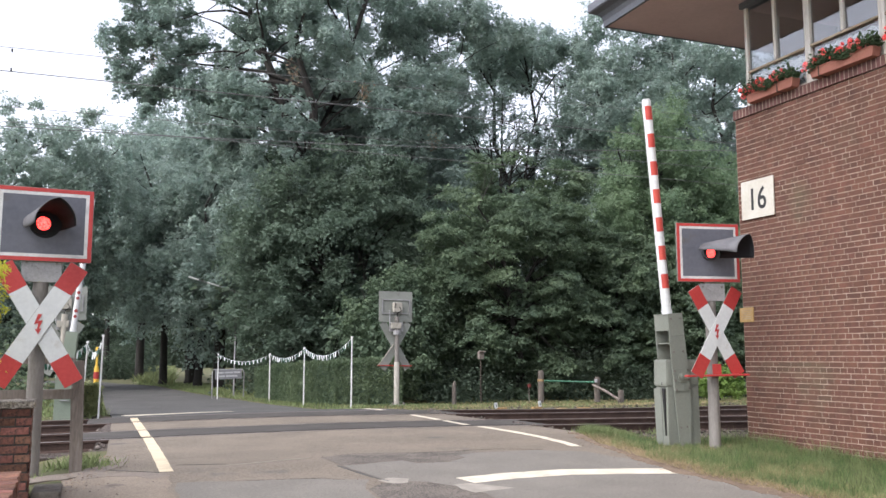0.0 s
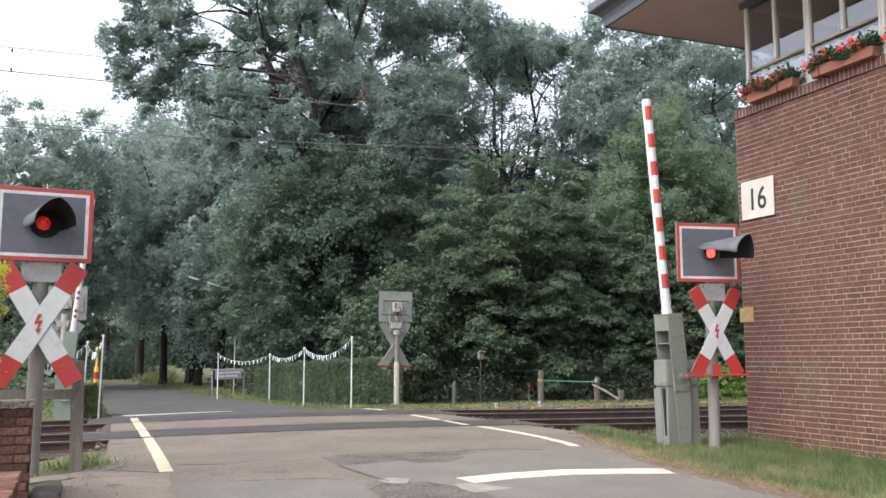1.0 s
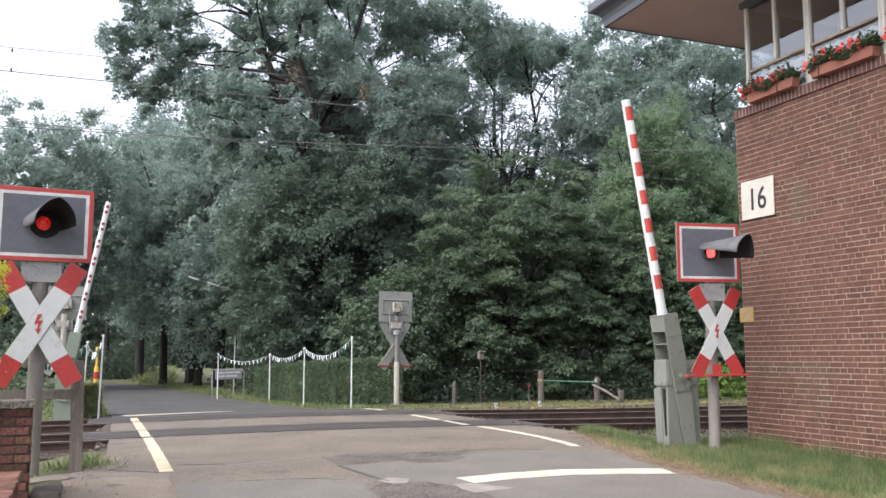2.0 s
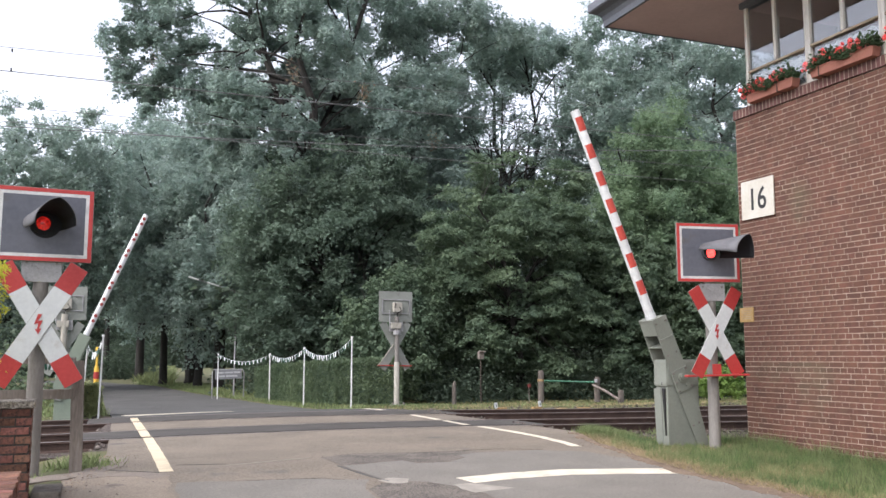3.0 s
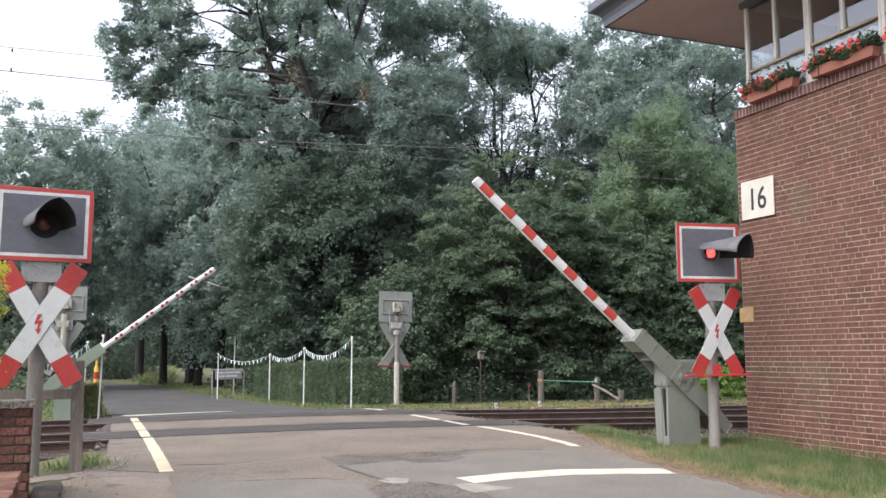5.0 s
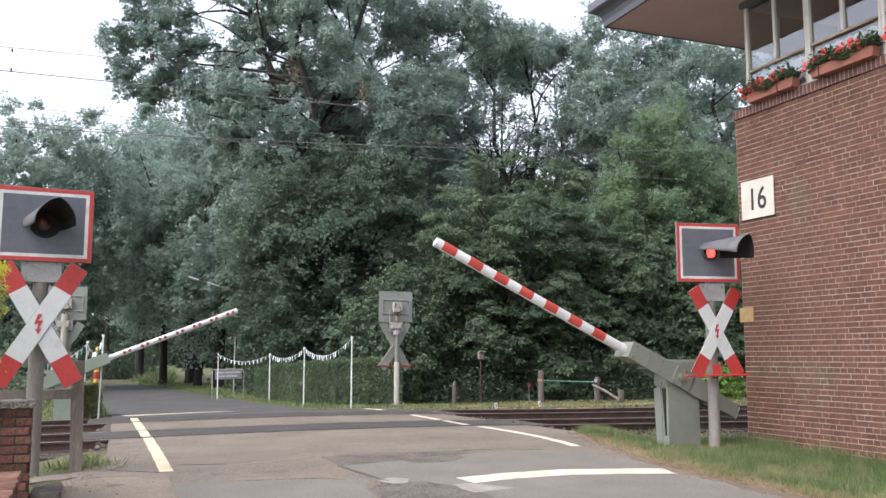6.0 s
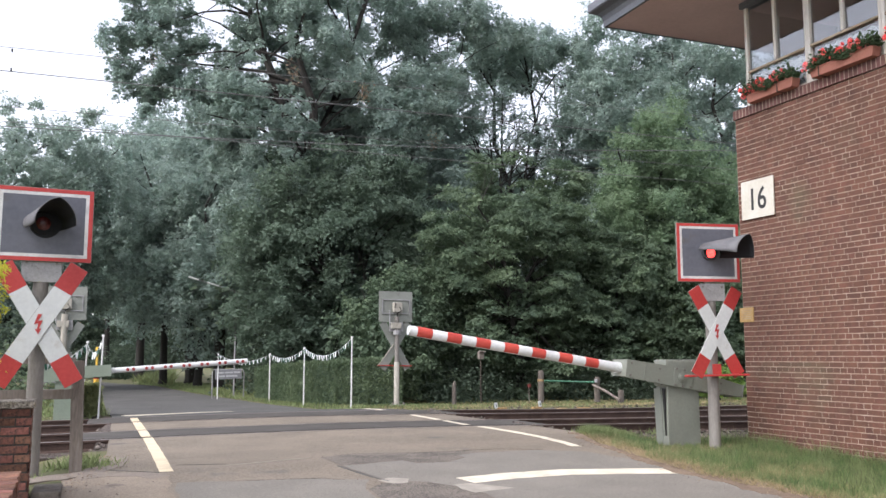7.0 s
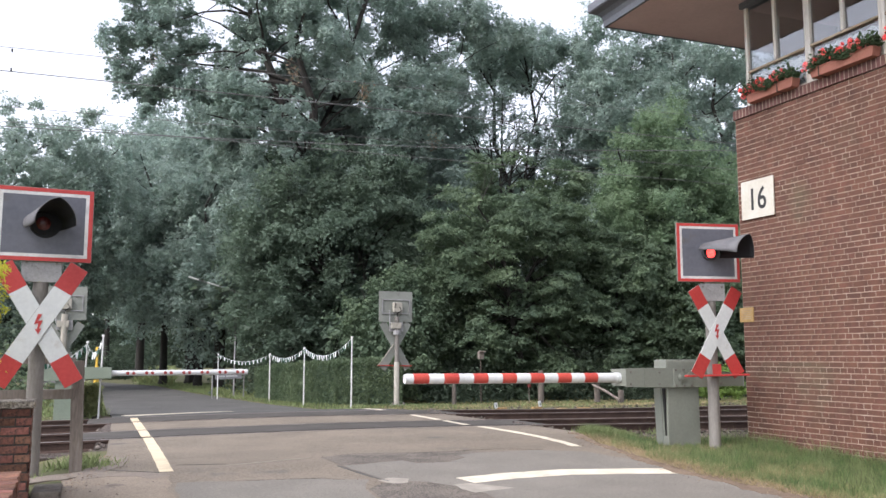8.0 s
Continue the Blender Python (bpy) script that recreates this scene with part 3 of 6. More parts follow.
def grit(n, seed):
    """Loose grit and small stones on the worn asphalt; one object of stuff."""
    rng = np.random.default_rng(seed)
    y = rng.uniform(7.5, 12.5, n)
    x = np.where(rng.random(n) < 0.5, road_left(y) + np.abs(rng.normal(0.1, 0.35, n)), rng.normal(3.0, 0.35, n))
    k = n // 3
    x[:k] = road_right(y[:k]) - np.abs(rng.normal(0.0, 0.25, k))
    base = np.array([(1, 0, 0), (0, 1, 0), (-1, 0, 0), (0, -1, 0), (0, 0, 1)], float)
    tri = np.array([(0, 1, 4), (1, 2, 4), (2, 3, 4), (3, 0, 4)])
    v = base[None] * rng.uniform(0.003, 0.01, (n, 1, 1)) * rng.uniform(0.6, 1.3, (n, 5, 1))
    v = v + np.column_stack([x, y, road_z(x, y) + 0.004])[:, None]
    me = bpy.data.meshes.new("grit")
    me.from_pydata(v.reshape(-1, 3).tolist(), [], (tri[None] + (np.arange(n) * 5)[:, None, None]).reshape(-1, 3).tolist())
    return tagged(obj("grit", me, M_STONE), "loose grit and crumbs on the worn road", "grit", kind="stuff")


grit(500, 9)


def rail_z(x):
    return 0.02 - 0.1 * (1 - math.exp(-(((x - 4.6) / 5.6) ** 2)))


RAIL_X = [-60, -30, -16, -10, -6, -4, -2, -1, 0, 1, 2, 3, 4, 5, 6, 7, 8, 9, 10, 12, 14, 17, 21, 30, 60]
for y in RAIL_Y:
    bm = bmesh.new()
    rail = [(-0.068, -0.165), (0.068, -0.165), (0.06, -0.15), (0.012, -0.13), (0.012, -0.045), (0.034, -0.035), (0.034, -0.006), (0.026, 0.0), (-0.026, 0.0), (-0.034, -0.006), (-0.034, -0.035), (-0.012, -0.045), (-0.012, -0.13), (-0.06, -0.15)]
    prev = None
    for x in RAIL_X:
        row = [bm.verts.new((x, y + a, rail_z(x) + b + 0.004)) for a, b in rail]
        if prev:
            for k in range(len(rail)):
                f = bm.faces.new((prev[k], prev[(k + 1) % 14], row[(k + 1) % 14], row[k]))
                f.material_index = 1 if k in (6, 7, 8) else 0
        prev = row
    r = part("rail", bm, [M_RUST, M_RAILHEAD])
    tagged(r, "rusty brown steel rail with a worn bright head", "rail", "rails of the two tracks")

rng = np.random.default_rng(5)
ROAD_GAP = (-0.3, 7.7)
sl = None
for yc in (15.75, 19.35):
    for k in range(-26, 40):
        x = 0.3 + k * 0.63
        if ROAD_GAP[0] < x < ROAD_GAP[1]:
            continue
        if sl is None:
            sl = quick_box("sleeper", (0, 0, -0.085), (0.26, 2.5, 0.17), M_SLEEPER, bevel=0.012)
            sl.location = (x, yc, rail_z(x) - 0.16)
            tagged(sl, "dark weathered wooden railway sleeper", "sleeper", "sleepers under the rails")
        else:
            copy_thing(sl, pose(x, yc, rail_z(x) - 0.16))


def ballast(n, seed, region=None):
    """Loose stones of the track bed, each a bent octahedron; one object of stuff."""
    rng = np.random.default_rng(seed)
    x = np.where(rng.random(n) < 0.68, rng.uniform(7.2, 20, n), rng.uniform(-4, 0.2, n))
    y = rng.uniform(13.7, 21.2, n)
    if region:
        x, y = rng.uniform(region[0], region[1], n), rng.uniform(region[2], region[3], n)
    z = ground_z(x, y) + 0.015
    base = np.array([(1, 0, 0), (0, 1, 0), (-1, 0, 0), (0, -1, 0), (0, 0, 1), (0, 0, -1)], float)
    tri = np.array([(0, 1, 4), (1, 2, 4), (2, 3, 4), (3, 0, 4), (1, 0, 5), (2, 1, 5), (3, 2, 5), (0, 3, 5)])
    v = base[None] * rng.uniform(0.018, 0.045, (n, 1, 1)) * rng.uniform(0.6, 1.3, (n, 6, 1))
    a = rng.uniform(0, math.tau, n)
    c, s = np.cos(a)[:, None], np.sin(a)[:, None]
    v = np.stack([v[..., 0] * c - v[..., 1] * s, v[..., 0] * s + v[..., 1] * c, v[..., 2]], -1) + np.column_stack([x, y, z])[:, None]
    me = bpy.data.meshes.new("ballast")
    faces = (tri[None] + (np.arange(n) * 6)[:, None, None]).reshape(-1, 3)
    me.from_pydata(v.reshape(-1, 3).tolist(), [], faces.tolist())
    return tagged(obj("ballast", me, M_STONE), "brown-grey crushed stone ballast in the track bed", "ballast", kind="stuff")


ballast(9000, 3)
ballast(1100, 4, (8.3, 11.5, 12.2, 13.75))
shoulder = sheet("track_bed", gx[(gx >= 8.1) & (gx <= 40)], gy[(gy > 12.1) & (gy < 13.95)], lambda x, y: ground_z(x, y) + 0.008, M_BALLAST)
tagged(shoulder, "dark ballast shoulder between grass and rails", "track bed", kind="structure")
for x0, x1 in ((-50, 0.62), (7.0, 55)):
    s = sheet("track_bed", gx[(gx >= x0) & (gx <= x1)], gy[(gy > 13.7) & (gy < 21.15)], lambda x, y: ground_z(x, y) + 0.012, M_BALLAST)
    tagged(s, "dark brown ballast bed of the tracks", "track bed", kind="structure")

# ---------------------------------------------------------------- brick signal box
WX, WY, WZ = 9.75, 11.5, 5.15
box_wall = quick_box("wall_west", (WX + 0.154, 3.75, WZ / 2 - 0.1), (0.3, 15.5, WZ + 0.2), M_MORTAR)
tagged(box_wall, "red-brown brick wall of the signal box with pale joints", "wall", kind="structure")
w = quick_box("wall_north", (12.2, WY - 0.16, WZ / 2 - 0.1), (4.27, 0.3, WZ + 0.2), M_BRICK)
tagged(w, "brick wall of the signal box facing the tracks", "wall", kind="structure")
w = quick_box("wall_east", (14.5, 3.75, WZ / 2 - 0.1), (0.3, 15.5, WZ + 0.2), M_BRICK)
tagged(w, "brick rear wall of the signal box", "wall", kind="structure")
w = quick_box("wall_south", (12.2, -3.85, WZ / 2 - 0.1), (4.27, 0.3, WZ + 0.2), M_BRICK)
tagged(w, "brick end wall of the signal box", "wall", kind="structure")
f = quick_box("floor", (12.2, 3.75, WZ + 0.05), (4.5, 15.2, 0.1), M_INTERIOR)
tagged(f, "floor of the signal box control room", "floor", kind="structure")
f = quick_box("wall_inner", (13.6, 3.75, 6.15), (0.12, 15.0, 1.95), M_INTERIOR)
tagged(f, "plain plaster back wall of the control room", "wall", kind="structure")
f = quick_box("ledge", (WX + 0.09, 3.75, WZ + 0.15), (0.2, 15.5, 0.03), M_SOLDIER)
tagged(f, "narrow ledge above the brick wall", "ledge", kind="structure")


def glass_mat():
    m = bpy.data.materials.new("window_glass")
    m.use_nodes = True
    n, l = m.node_tree.nodes, m.node_tree.links
    n.remove(n["Principled BSDF"])
    tr, gl, mx, fr = n.new("ShaderNodeBsdfTransparent"), n.new("ShaderNodeBsdfGlossy"), n.new("ShaderNodeMixShader"), n.new("ShaderNodeLayerWeight")
    tr.inputs[0].default_value = (0.82, 0.85, 0.86, 1)
    gl.inputs["Roughness"].default_value = 0.015
    fr.inputs["Blend"].default_value = 0.35
    k = n.new("ShaderNodeMapRange")
    k.inputs["To Min"].default_value, k.inputs["To Max"].default_value = 0.05, 0.5
    l.new(fr.outputs["Facing"], k.inputs["Value"])
    l.new(k.outputs[0], mx.inputs[0])
    l.new(tr.outputs[0], mx.inputs[1])
    l.new(gl.outputs[0], mx.inputs[2])
    l.new(mx.outputs[0], n["Material Output"].inputs[0])
    return m


M_GLASS = glass_mat()


def window_bay(k, m, width):
    """One bay of the control-room glazing: two upper panes, one low pane with a lace curtain. Local x along the wall, -y outwards."""
    wd = thing("window_%d" % k, m, "cream-framed control room window with lace curtain", "window", "control room windows", "structure")
    h0, h1, h2 = -0.045, 0.54, 1.68
    part("mullion", box(bmesh.new(), (0.035, 0, (h0 + h2) / 2), (0.06, 0.055, h2 - h0), None, 0.008), M_FRAME, wd)
    part("mullion", box(bmesh.new(), (width - 0.025, 0, (h0 + h2) / 2), (0.045, 0.05, h2 - h0), None, 0.008), M_FRAME, wd)
    part("mullion", box(bmesh.new(), (width / 2, 0, (h1 + h2) / 2 + 0.02), (0.055, 0.05, h2 - h1 - 0.04), None, 0.008), M_FRAME, wd)
    part("transom", box(bmesh.new(), (width / 2 + 0.01, -0.008, h1), (width - 0.112, 0.06, 0.035), None, 0.006), M_SILLWOOD, wd)
    part("bottom_rail", box(bmesh.new(), (width / 2 + 0.01, -0.008, h0 + 0.025), (width - 0.112, 0.06, 0.05), None, 0.006), M_FRAME, wd)
    for x0, x1 in ((0.07, width / 2 - 0.03), (width / 2 + 0.03, width - 0.05)):
        p = part("pane", box(bmesh.new(), ((x0 + x1) / 2, 0.02, (h1 + h2) / 2 + 0.012), (x1 - x0, 0.008, h2 - h1 - 0.026)), M_GLASS, wd)
        p.visible_shadow = False
    p = part("pane", box(bmesh.new(), (width / 2 + 0.01, 0.02, (h0 + h1) / 2 + 0.012), (width - 0.122, 0.008, h1 - h0 - 0.076)), M_GLASS, wd)
    p.visible_shadow = False
    bm = bmesh.new()
    prev = None
    n = 40
    for i in range(n + 1):
        x = 0.1 + (width - 0.2) * i / n
        y = 0.07 + 0.018 * math.sin(i * 1.7) + 0.008 * math.sin(i * 0.6 + k)
        top = 0.5 - 0.035 * abs(math.sin(i * 0.45))
        row = (bm.verts.new((x, y, -0.03)), bm.verts.new((x, y, top)))
        if prev:
            bm.faces.new((prev[0], row[0], row[1], prev[1]))
        prev = row
    c = part("curtain", bm, M_LACE, wd, "white lace half curtain", smooth=True)
    s = c.modifiers.new("thick", "SOLIDIFY")
    s.thickness = 0.004
    return wd


kk = 1
for i in range(8):
    window_bay(kk, pose(WX + 0.1, WY - 0.22 - 1.35 * i, WZ + 0.215, 0, 0, -90), 1.35)
    kk += 1
for i in range(3):
    window_bay(kk, pose(WX + 0.2 + 1.35 * (i + 1), WY - 0.12, WZ + 0.215, 0, 0, 180), 1.35)
    kk += 1
hb = quick_box("window_head", (WX + 0.1, 3.6, 7.055), (0.2, 15.4, 0.09), M_FASCIA)
tagged(hb, "dark grey beam above the control room windows", "beam", kind="structure")
cl = quick_box("ceiling", (11.9, 3.75, 7.12), (7.4, 18.5, 0.04), M_SOFFIT)
tagged(cl, "red-brown boarded soffit under the wide eaves", "ceiling", kind="structure")
bm = bmesh.new()
lo = [(8.2, 13.0), (15.6, 13.0), (15.6, -5.5), (8.2, -5.5)]
hi = [(7.95, 13.12), (15.8, 13.12), (15.8, -5.7), (7.95, -5.7)]
rings = []
for out, z in ((0.0, 7.09), (0.03, 7.19), (0.14, 7.27), (0.42, 7.32), (0.9, 7.345), (1.0, 7.365), (1.0, 7.5)):
    rings.append([bm.verts.new((a[0] + (b[0] - a[0]) * out, a[1] + (b[1] - a[1]) * out, z)) for a, b in zip(lo, hi)])
va, vc = rings[0], rings[-1]
for a, b in zip(rings, rings[1:]):
    for i in range(4):
        bm.faces.new((a[i], a[(i + 1) % 4], b[(i + 1) % 4], b[i]))
bm.faces.new(vc)
inner = [bm.verts.new((x + (0.05 if x < 12 else -0.05), y + (-0.05 if y > 0 else 0.05), 7.09)) for x, y in lo]
for i in range(4):
    bm.faces.new((va[i], inner[i], inner[(i + 1) % 4], va[(i + 1) % 4]))
rf = part("roof", bm, M_FASCIA)
tagged(rf, "flat roof with a flared slate-grey fascia", "roof", kind="structure")

plate = thing("post_sign", pose(WX - 0.028, 11.02, 3.765, 0.5, 0, 0), "cream enamel sign with black railway post number on brick wall", "sign")
part("plate", box(bmesh.new(), (0, 0, 0), (0.02, 0.73, 0.62), None, 0.004), M_PLATE, plate)
text_mesh("numeral", "16", 0.5, M_INK, Matrix(((0, 0, -1, -0.0125), (-0.86, 0, 0, 0.0), (0, 1.0, 0, -0.02), (0, 0, 0, 1))), plate)
nt = thing("notice", pose(WX - 0.012, 11.4, 1.93), "faded yellow notice fixed to the brick wall", "sign")
part("plate", box(bmesh.new(), (0, 0, 0), (0.012, 0.32, 0.23), None, 0.003), M_YELLOW, nt)
for i in range(5):
    part("text_line", box(bmesh.new(), (-0.0075, 0, 0.07 - i * 0.032), (0.003, 0.24 - 0.03 * (i % 3), 0.01)), M_SILLWOOD, nt)


def planter(m, seed, length=1.0, strap=0.08):
    """Window box full of geraniums."""
    rng = np.random.default_rng(seed)
    pl = thing("flower_box", m, "terracotta window box full of red geraniums on the ledge", "flower box", "window boxes")
    bm = bmesh.new()
    box(bm, (0, 0, 0.066), (0.15, length, 0.132), None, 0.012, 1.06)
    part("trough", bm, M_TERRACOTTA, pl)
    part("rim", box(bmesh.new(), (0, 0, 0.134), (0.175, length + 0.025, 0.018), None, 0.006), M_TERRACOTTA, pl)
    part("bracket", box(bmesh.new(), (-0.088, length * strap, 0.062), (0.006, 0.018, 0.15)), M_RUST, pl)
    part("hanger", box(bmesh.new(), (0.06, length * strap, -0.006), (0.3, 0.018, 0.01)), M_RUST, pl)
    n = 1900
    c = np.column_stack([rng.normal(-0.03, 0.075, n), rng.uniform(-length / 2 - 0.05, length / 2 + 0.05, n), 0.13 + np.abs(rng.normal(0, 0.075, n))])
    c[:, 2] += 0.04 * np.sin(c[:, 1] * 9 + seed)
    obj("foliage", mesh_np("foliage", leaves_np(rng, c, 0.05, 0.9, 0.5), 4), L_GERANIUM, pl)
    for i in range(52):
        # umbels of small single flowers, some hanging over the end
        y = length * (0.62 - 1.05 * rng.random() ** 1.5)
        o = np.array([rng.uniform(-0.15, 0.02), y, rng.uniform(0.16, 0.31) - 0.16 * max(0.0, y / length - 0.45)])
        d = rng.normal(size=(46, 3))
        d /= np.linalg.norm(d, axis=1, keepdims=True)
        me = mesh_np("bloom", leaves_np(rng, o + d * rng.uniform(0.016, 0.036), 0.026, 0.9, 0.2), 4)
        obj("bloom", me, L_BLOOM, pl)
    return pl


for i in range(4):
    planter(pose(WX - 0.085, WY - 0.98 - 1.42 * i, WZ + 0.152, 0, 0, (-1, 1.5, 0, 1)[i]), 11 + i, (0.98, 1.06, 1.0, 1.0)[i], (-0.2, 0.36, 0.2, 0.2)[i])


# ---------------------------------------------------------------- crossing signals
def hood_mesh(length, r, left, right, root=0.62):
    """Open-bottomed sun hood along -y: low at the board, widening to a taller, slightly peaked mouth.
    left and right: degrees that its flanks wrap round, at the board and at the mouth."""
    bm = bmesh.new()
    rows = []
    n = 18
    for s in range(9):
        u = s / 8
        a0, a1 = -radians(left[0] + (left[1] - left[0]) * u), radians(right[0] + (right[1] - right[0]) * u)
        wide, high = r * (0.9 + 0.1 * u), r * (root + (1.08 - root) * u)
        row = []
        for i in range(n + 1):
            a = a0 + (a1 - a0) * i / n
            z = high * math.cos(a) + 0.035 * u * max(0.0, 1 - abs(a) / 0.8)
            row.append((wide * math.sin(a), -length * u + 0.06 * abs(math.sin(a)) * u, z))
        rows.append([bm.verts.new(p) for p in row])
    for a, b in zip(rows, rows[1:]):
        for i in range(n):
            bm.faces.new((a[i], a[i + 1], b[i + 1], b[i]))
    return bm


def signal(m, label, hood_turn, post_material, red_bar=True, hood_len=0.55, lens_turn=None, board_h=0.85, board_dx=0.0, board_dz=0.0, cross_turn=0.0, cross_dz=0.0, bar_dz=0.0, lamp_z=None, group="crossing signals"):
    """Flashing-light signal with St Andrew's cross. Front towards local -y."""
    s = thing("crossing_signal", m, label, "crossing signal", group)
    if bar_dz:
        part("post", tube(bmesh.new(), [(0, 0, -0.25), (0, 0, 1.22), (0, 0, 1.25)], [0.076, 0.076, 0.066], 16), post_material, s, "cream post foot with rust streaks", smooth=True)
        part("upper_post", tube(bmesh.new(), [(0, 0, 1.2), (0, 0, 2.5)], [0.062, 0.06], 16), M_POST, s, "weathered grey upper tube", smooth=True)
    else:
        part("post", tube(bmesh.new(), [(0, 0, -0.25), (0, 0, 0.6), (0, 0, 2.5)], [0.085, 0.083, 0.078], 16), post_material, s, smooth=True)
    part("foot", box(bmesh.new(), (0, 0, 0.0 if red_bar and not board_dx else -0.15), (0.3, 0.3, 0.07), None, 0.01), M_GALV, s)
    part("bracket", box(bmesh.new(), (0, -0.06, 2.22), (0.4, 0.05, 0.26), None, 0.006), M_GALV, s, "grey galvanised mounting plate")
    for dx in (-0.15, 0.15):
        part("bolt", tube(bmesh.new(), [(dx, -0.085, 2.3), (dx, -0.1, 2.3)], 0.014, 8), M_BOLT, s)
    # board
    W, H, zc, yb = 1.0, board_h, 2.78 + board_dz - (0.85 - board_h) / 2, -0.1
    dx = board_dx
    board = part("board", box(bmesh.new(), (dx, yb, zc), (W, 0.025, H), None, 0.003), [M_BACK], s)
    part("face", box(bmesh.new(), (dx, yb - 0.017, zc), (W - 0.16, 0.008, H - 0.16)), M_BOARD, board, "dark slate-grey signal face")
    for nm, mt, o, wd in (("red_border", M_RED, 0.0, 0.042), ("white_border", M_BORDER, 0.043, 0.036)):
        bm = bmesh.new()
        w2, h2 = W / 2 - o - 0.006, H / 2 - o - 0.006
        yy = yb - 0.017 - (0.002 if nm == "red_border" else 0)
        for cx, cz, sx, sz in ((0, h2 - wd / 2, 2 * w2, wd), (0, -h2 + wd / 2, 2 * w2, wd), (-w2 + wd / 2, 0, wd, 2 * h2 - 2 * wd), (w2 - wd / 2, 0, wd, 2 * h2 - 2 * wd)):
            box(bm, (dx + cx, yy, zc + cz), (sx, 0.009, sz))
        part(nm, bm, mt, board)
    # back of the board
    bm = bmesh.new()
    for cx, cz, sx, sz in ((0, 0.19, 0.84, 0.03), (0, -0.19, 0.84, 0.03), (-0.405, 0, 0.03, 0.35), (0.405, 0, 0.03, 0.35)):
        box(bm, (cx, yb + 0.03, zc + cz), (sx, 0.03, sz))
    part("stiffener", bm, M_GALV, board)
    lamp = part("lamp_case", box(bmesh.new(), (-0.02, yb + 0.08, zc - 0.02), (0.26, 0.13, 0.27), None, 0.03), M_PALE_POST, board, "dented pale lamp case with rust")
    part("cable", tube(bmesh.new(), [(-0.06, yb + 0.14, zc - 0.02), (-0.12, yb + 0.15, zc - 0.12), (0.0, yb + 0.14, zc - 0.19), (0.04, yb + 0.13, zc - 0.4), (0.03, yb + 0.14, zc - 0.48)], 0.016, 6), M_DARK, lamp, "black cable")
    part("latch", box(bmesh.new(), (0.07, yb + 0.14, zc + 0.03), (0.05, 0.03, 0.14), None, 0.006), M_BOLT, lamp)
    part("cable_box", box(bmesh.new(), (0.03, yb + 0.1, zc - 0.53), (0.28, 0.14, 0.16), None, 0.015), M_PALE_POST, s)
    part("conduit", tube(bmesh.new(), [(0.2, yb + 0.05, zc - 0.1), (0.2, yb + 0.08, zc - 0.5)], 0.018, 8), M_GALV, s)
    # lamp
    zl = lamp_z or zc - 0.03
    lx = dx + (0.01 if board_dx else -0.02)
    turn = pose(lx, yb - 0.02, zl, 0, 0, hood_turn if lens_turn is None else lens_turn)
    hood_at = pose(dx - 0.02, yb - 0.02, zl, 0, 0, hood_turn)
    bm = bmesh.new()
    tube(bm, [(0, 0.04, 0), (0, -0.045, 0)], [0.118, 0.115], 24)
    bm.transform(turn)
    # added disc, its black stands for the shade inside the hood
    if not board_dx:
        part("hood_shade_disc", tube(bmesh.new(), [(dx + 0.015, yb - 0.02, zl + 0.01), (dx + 0.015, yb - 0.026, zl + 0.01)], 0.165, 28), M_HOOD, board, "black disc for the shade inside the hood")
    # housing and collar turn black there too, the same shade put into colour
    dark = M_HOUSING if board_dx else M_HOOD
    housing = part("lamp_housing", bm, dark, s, "dark grey lamp housing", smooth=True)
    bm = bmesh.new()
    for k in range(32):
        a0, a1 = k * math.tau / 32, (k + 1) * math.tau / 32
        q = [bm.verts.new((r * math.cos(a), -0.05, r * math.sin(a))) for r, a in ((0.076, a0), (0.076, a1), (0.116, a1), (0.116, a0))]
        bm.faces.new(q)
    bm.transform(turn)
    part("collar", bm, dark, housing)
    bm = hood_mesh(hood_len, 0.215, (72, 94), (115, 108), 0.72) if board_dx else hood_mesh(hood_len, 0.215, (118, 94), (118, 94))
    bm.transform(hood_at @ pose(0.0, 0.02, 0.0, 4, 0, 0))
    hd = part("hood", bm, [M_HOOD_TOP, M_HOOD], housing, "long sun hood, grey outside and black inside", smooth=True)
    md = hd.modifiers.new("thick", "SOLIDIFY")
    md.thickness, md.offset, md.material_offset = 0.008, -1.0, 1
    # the lens insert is a ball whose lit cap turns into and out of the opening
    R = 0.113
    bm = bmesh.new()
    bmesh.ops.create_uvsphere(bm, u_segments=72, v_segments=48, radius=R)
    dim = Vector((-math.sin(radians(85)), -math.cos(radians(85)), 0))
    for fc in bm.faces:
        c = fc.calc_center_median().normalized()
        fc.material_index = 1 if -c.y > math.cos(radians(42.5)) else 2 if c.dot(dim) > math.cos(radians(42.5)) else 0
    lens = part("lens", bm, [M_LENS_OFF, M_LENS_ON, M_LENS_DIM], s, "round red signal lens", smooth=True)
    seat = turn @ pose(0, -0.05 + R * math.cos(radians(42.3)) - 0.0, 0)
    lens.matrix_basis = seat
    # cross
    for sgn in (-1, 1):
        rot = pose(0, 0, 0, 0, 0, cross_turn) @ pose(0, -0.125 - 0.012 * (sgn > 0), 1.63 + cross_dz, 0, sgn * 31, 0)
        bm = bmesh.new()
        box(bm, (0, 0, 0), (0.205, 0.01, 0.86), rot)
        arm = part("cross_arm", bm, M_WHITE, s, "white cross arm with red ends")
        for e in (-1, 1):
            part("red_end", box(bmesh.new(), (0, 0, e * (0.43 + 0.155)), (0.205, 0.01, 0.31), rot), M_RED, arm)
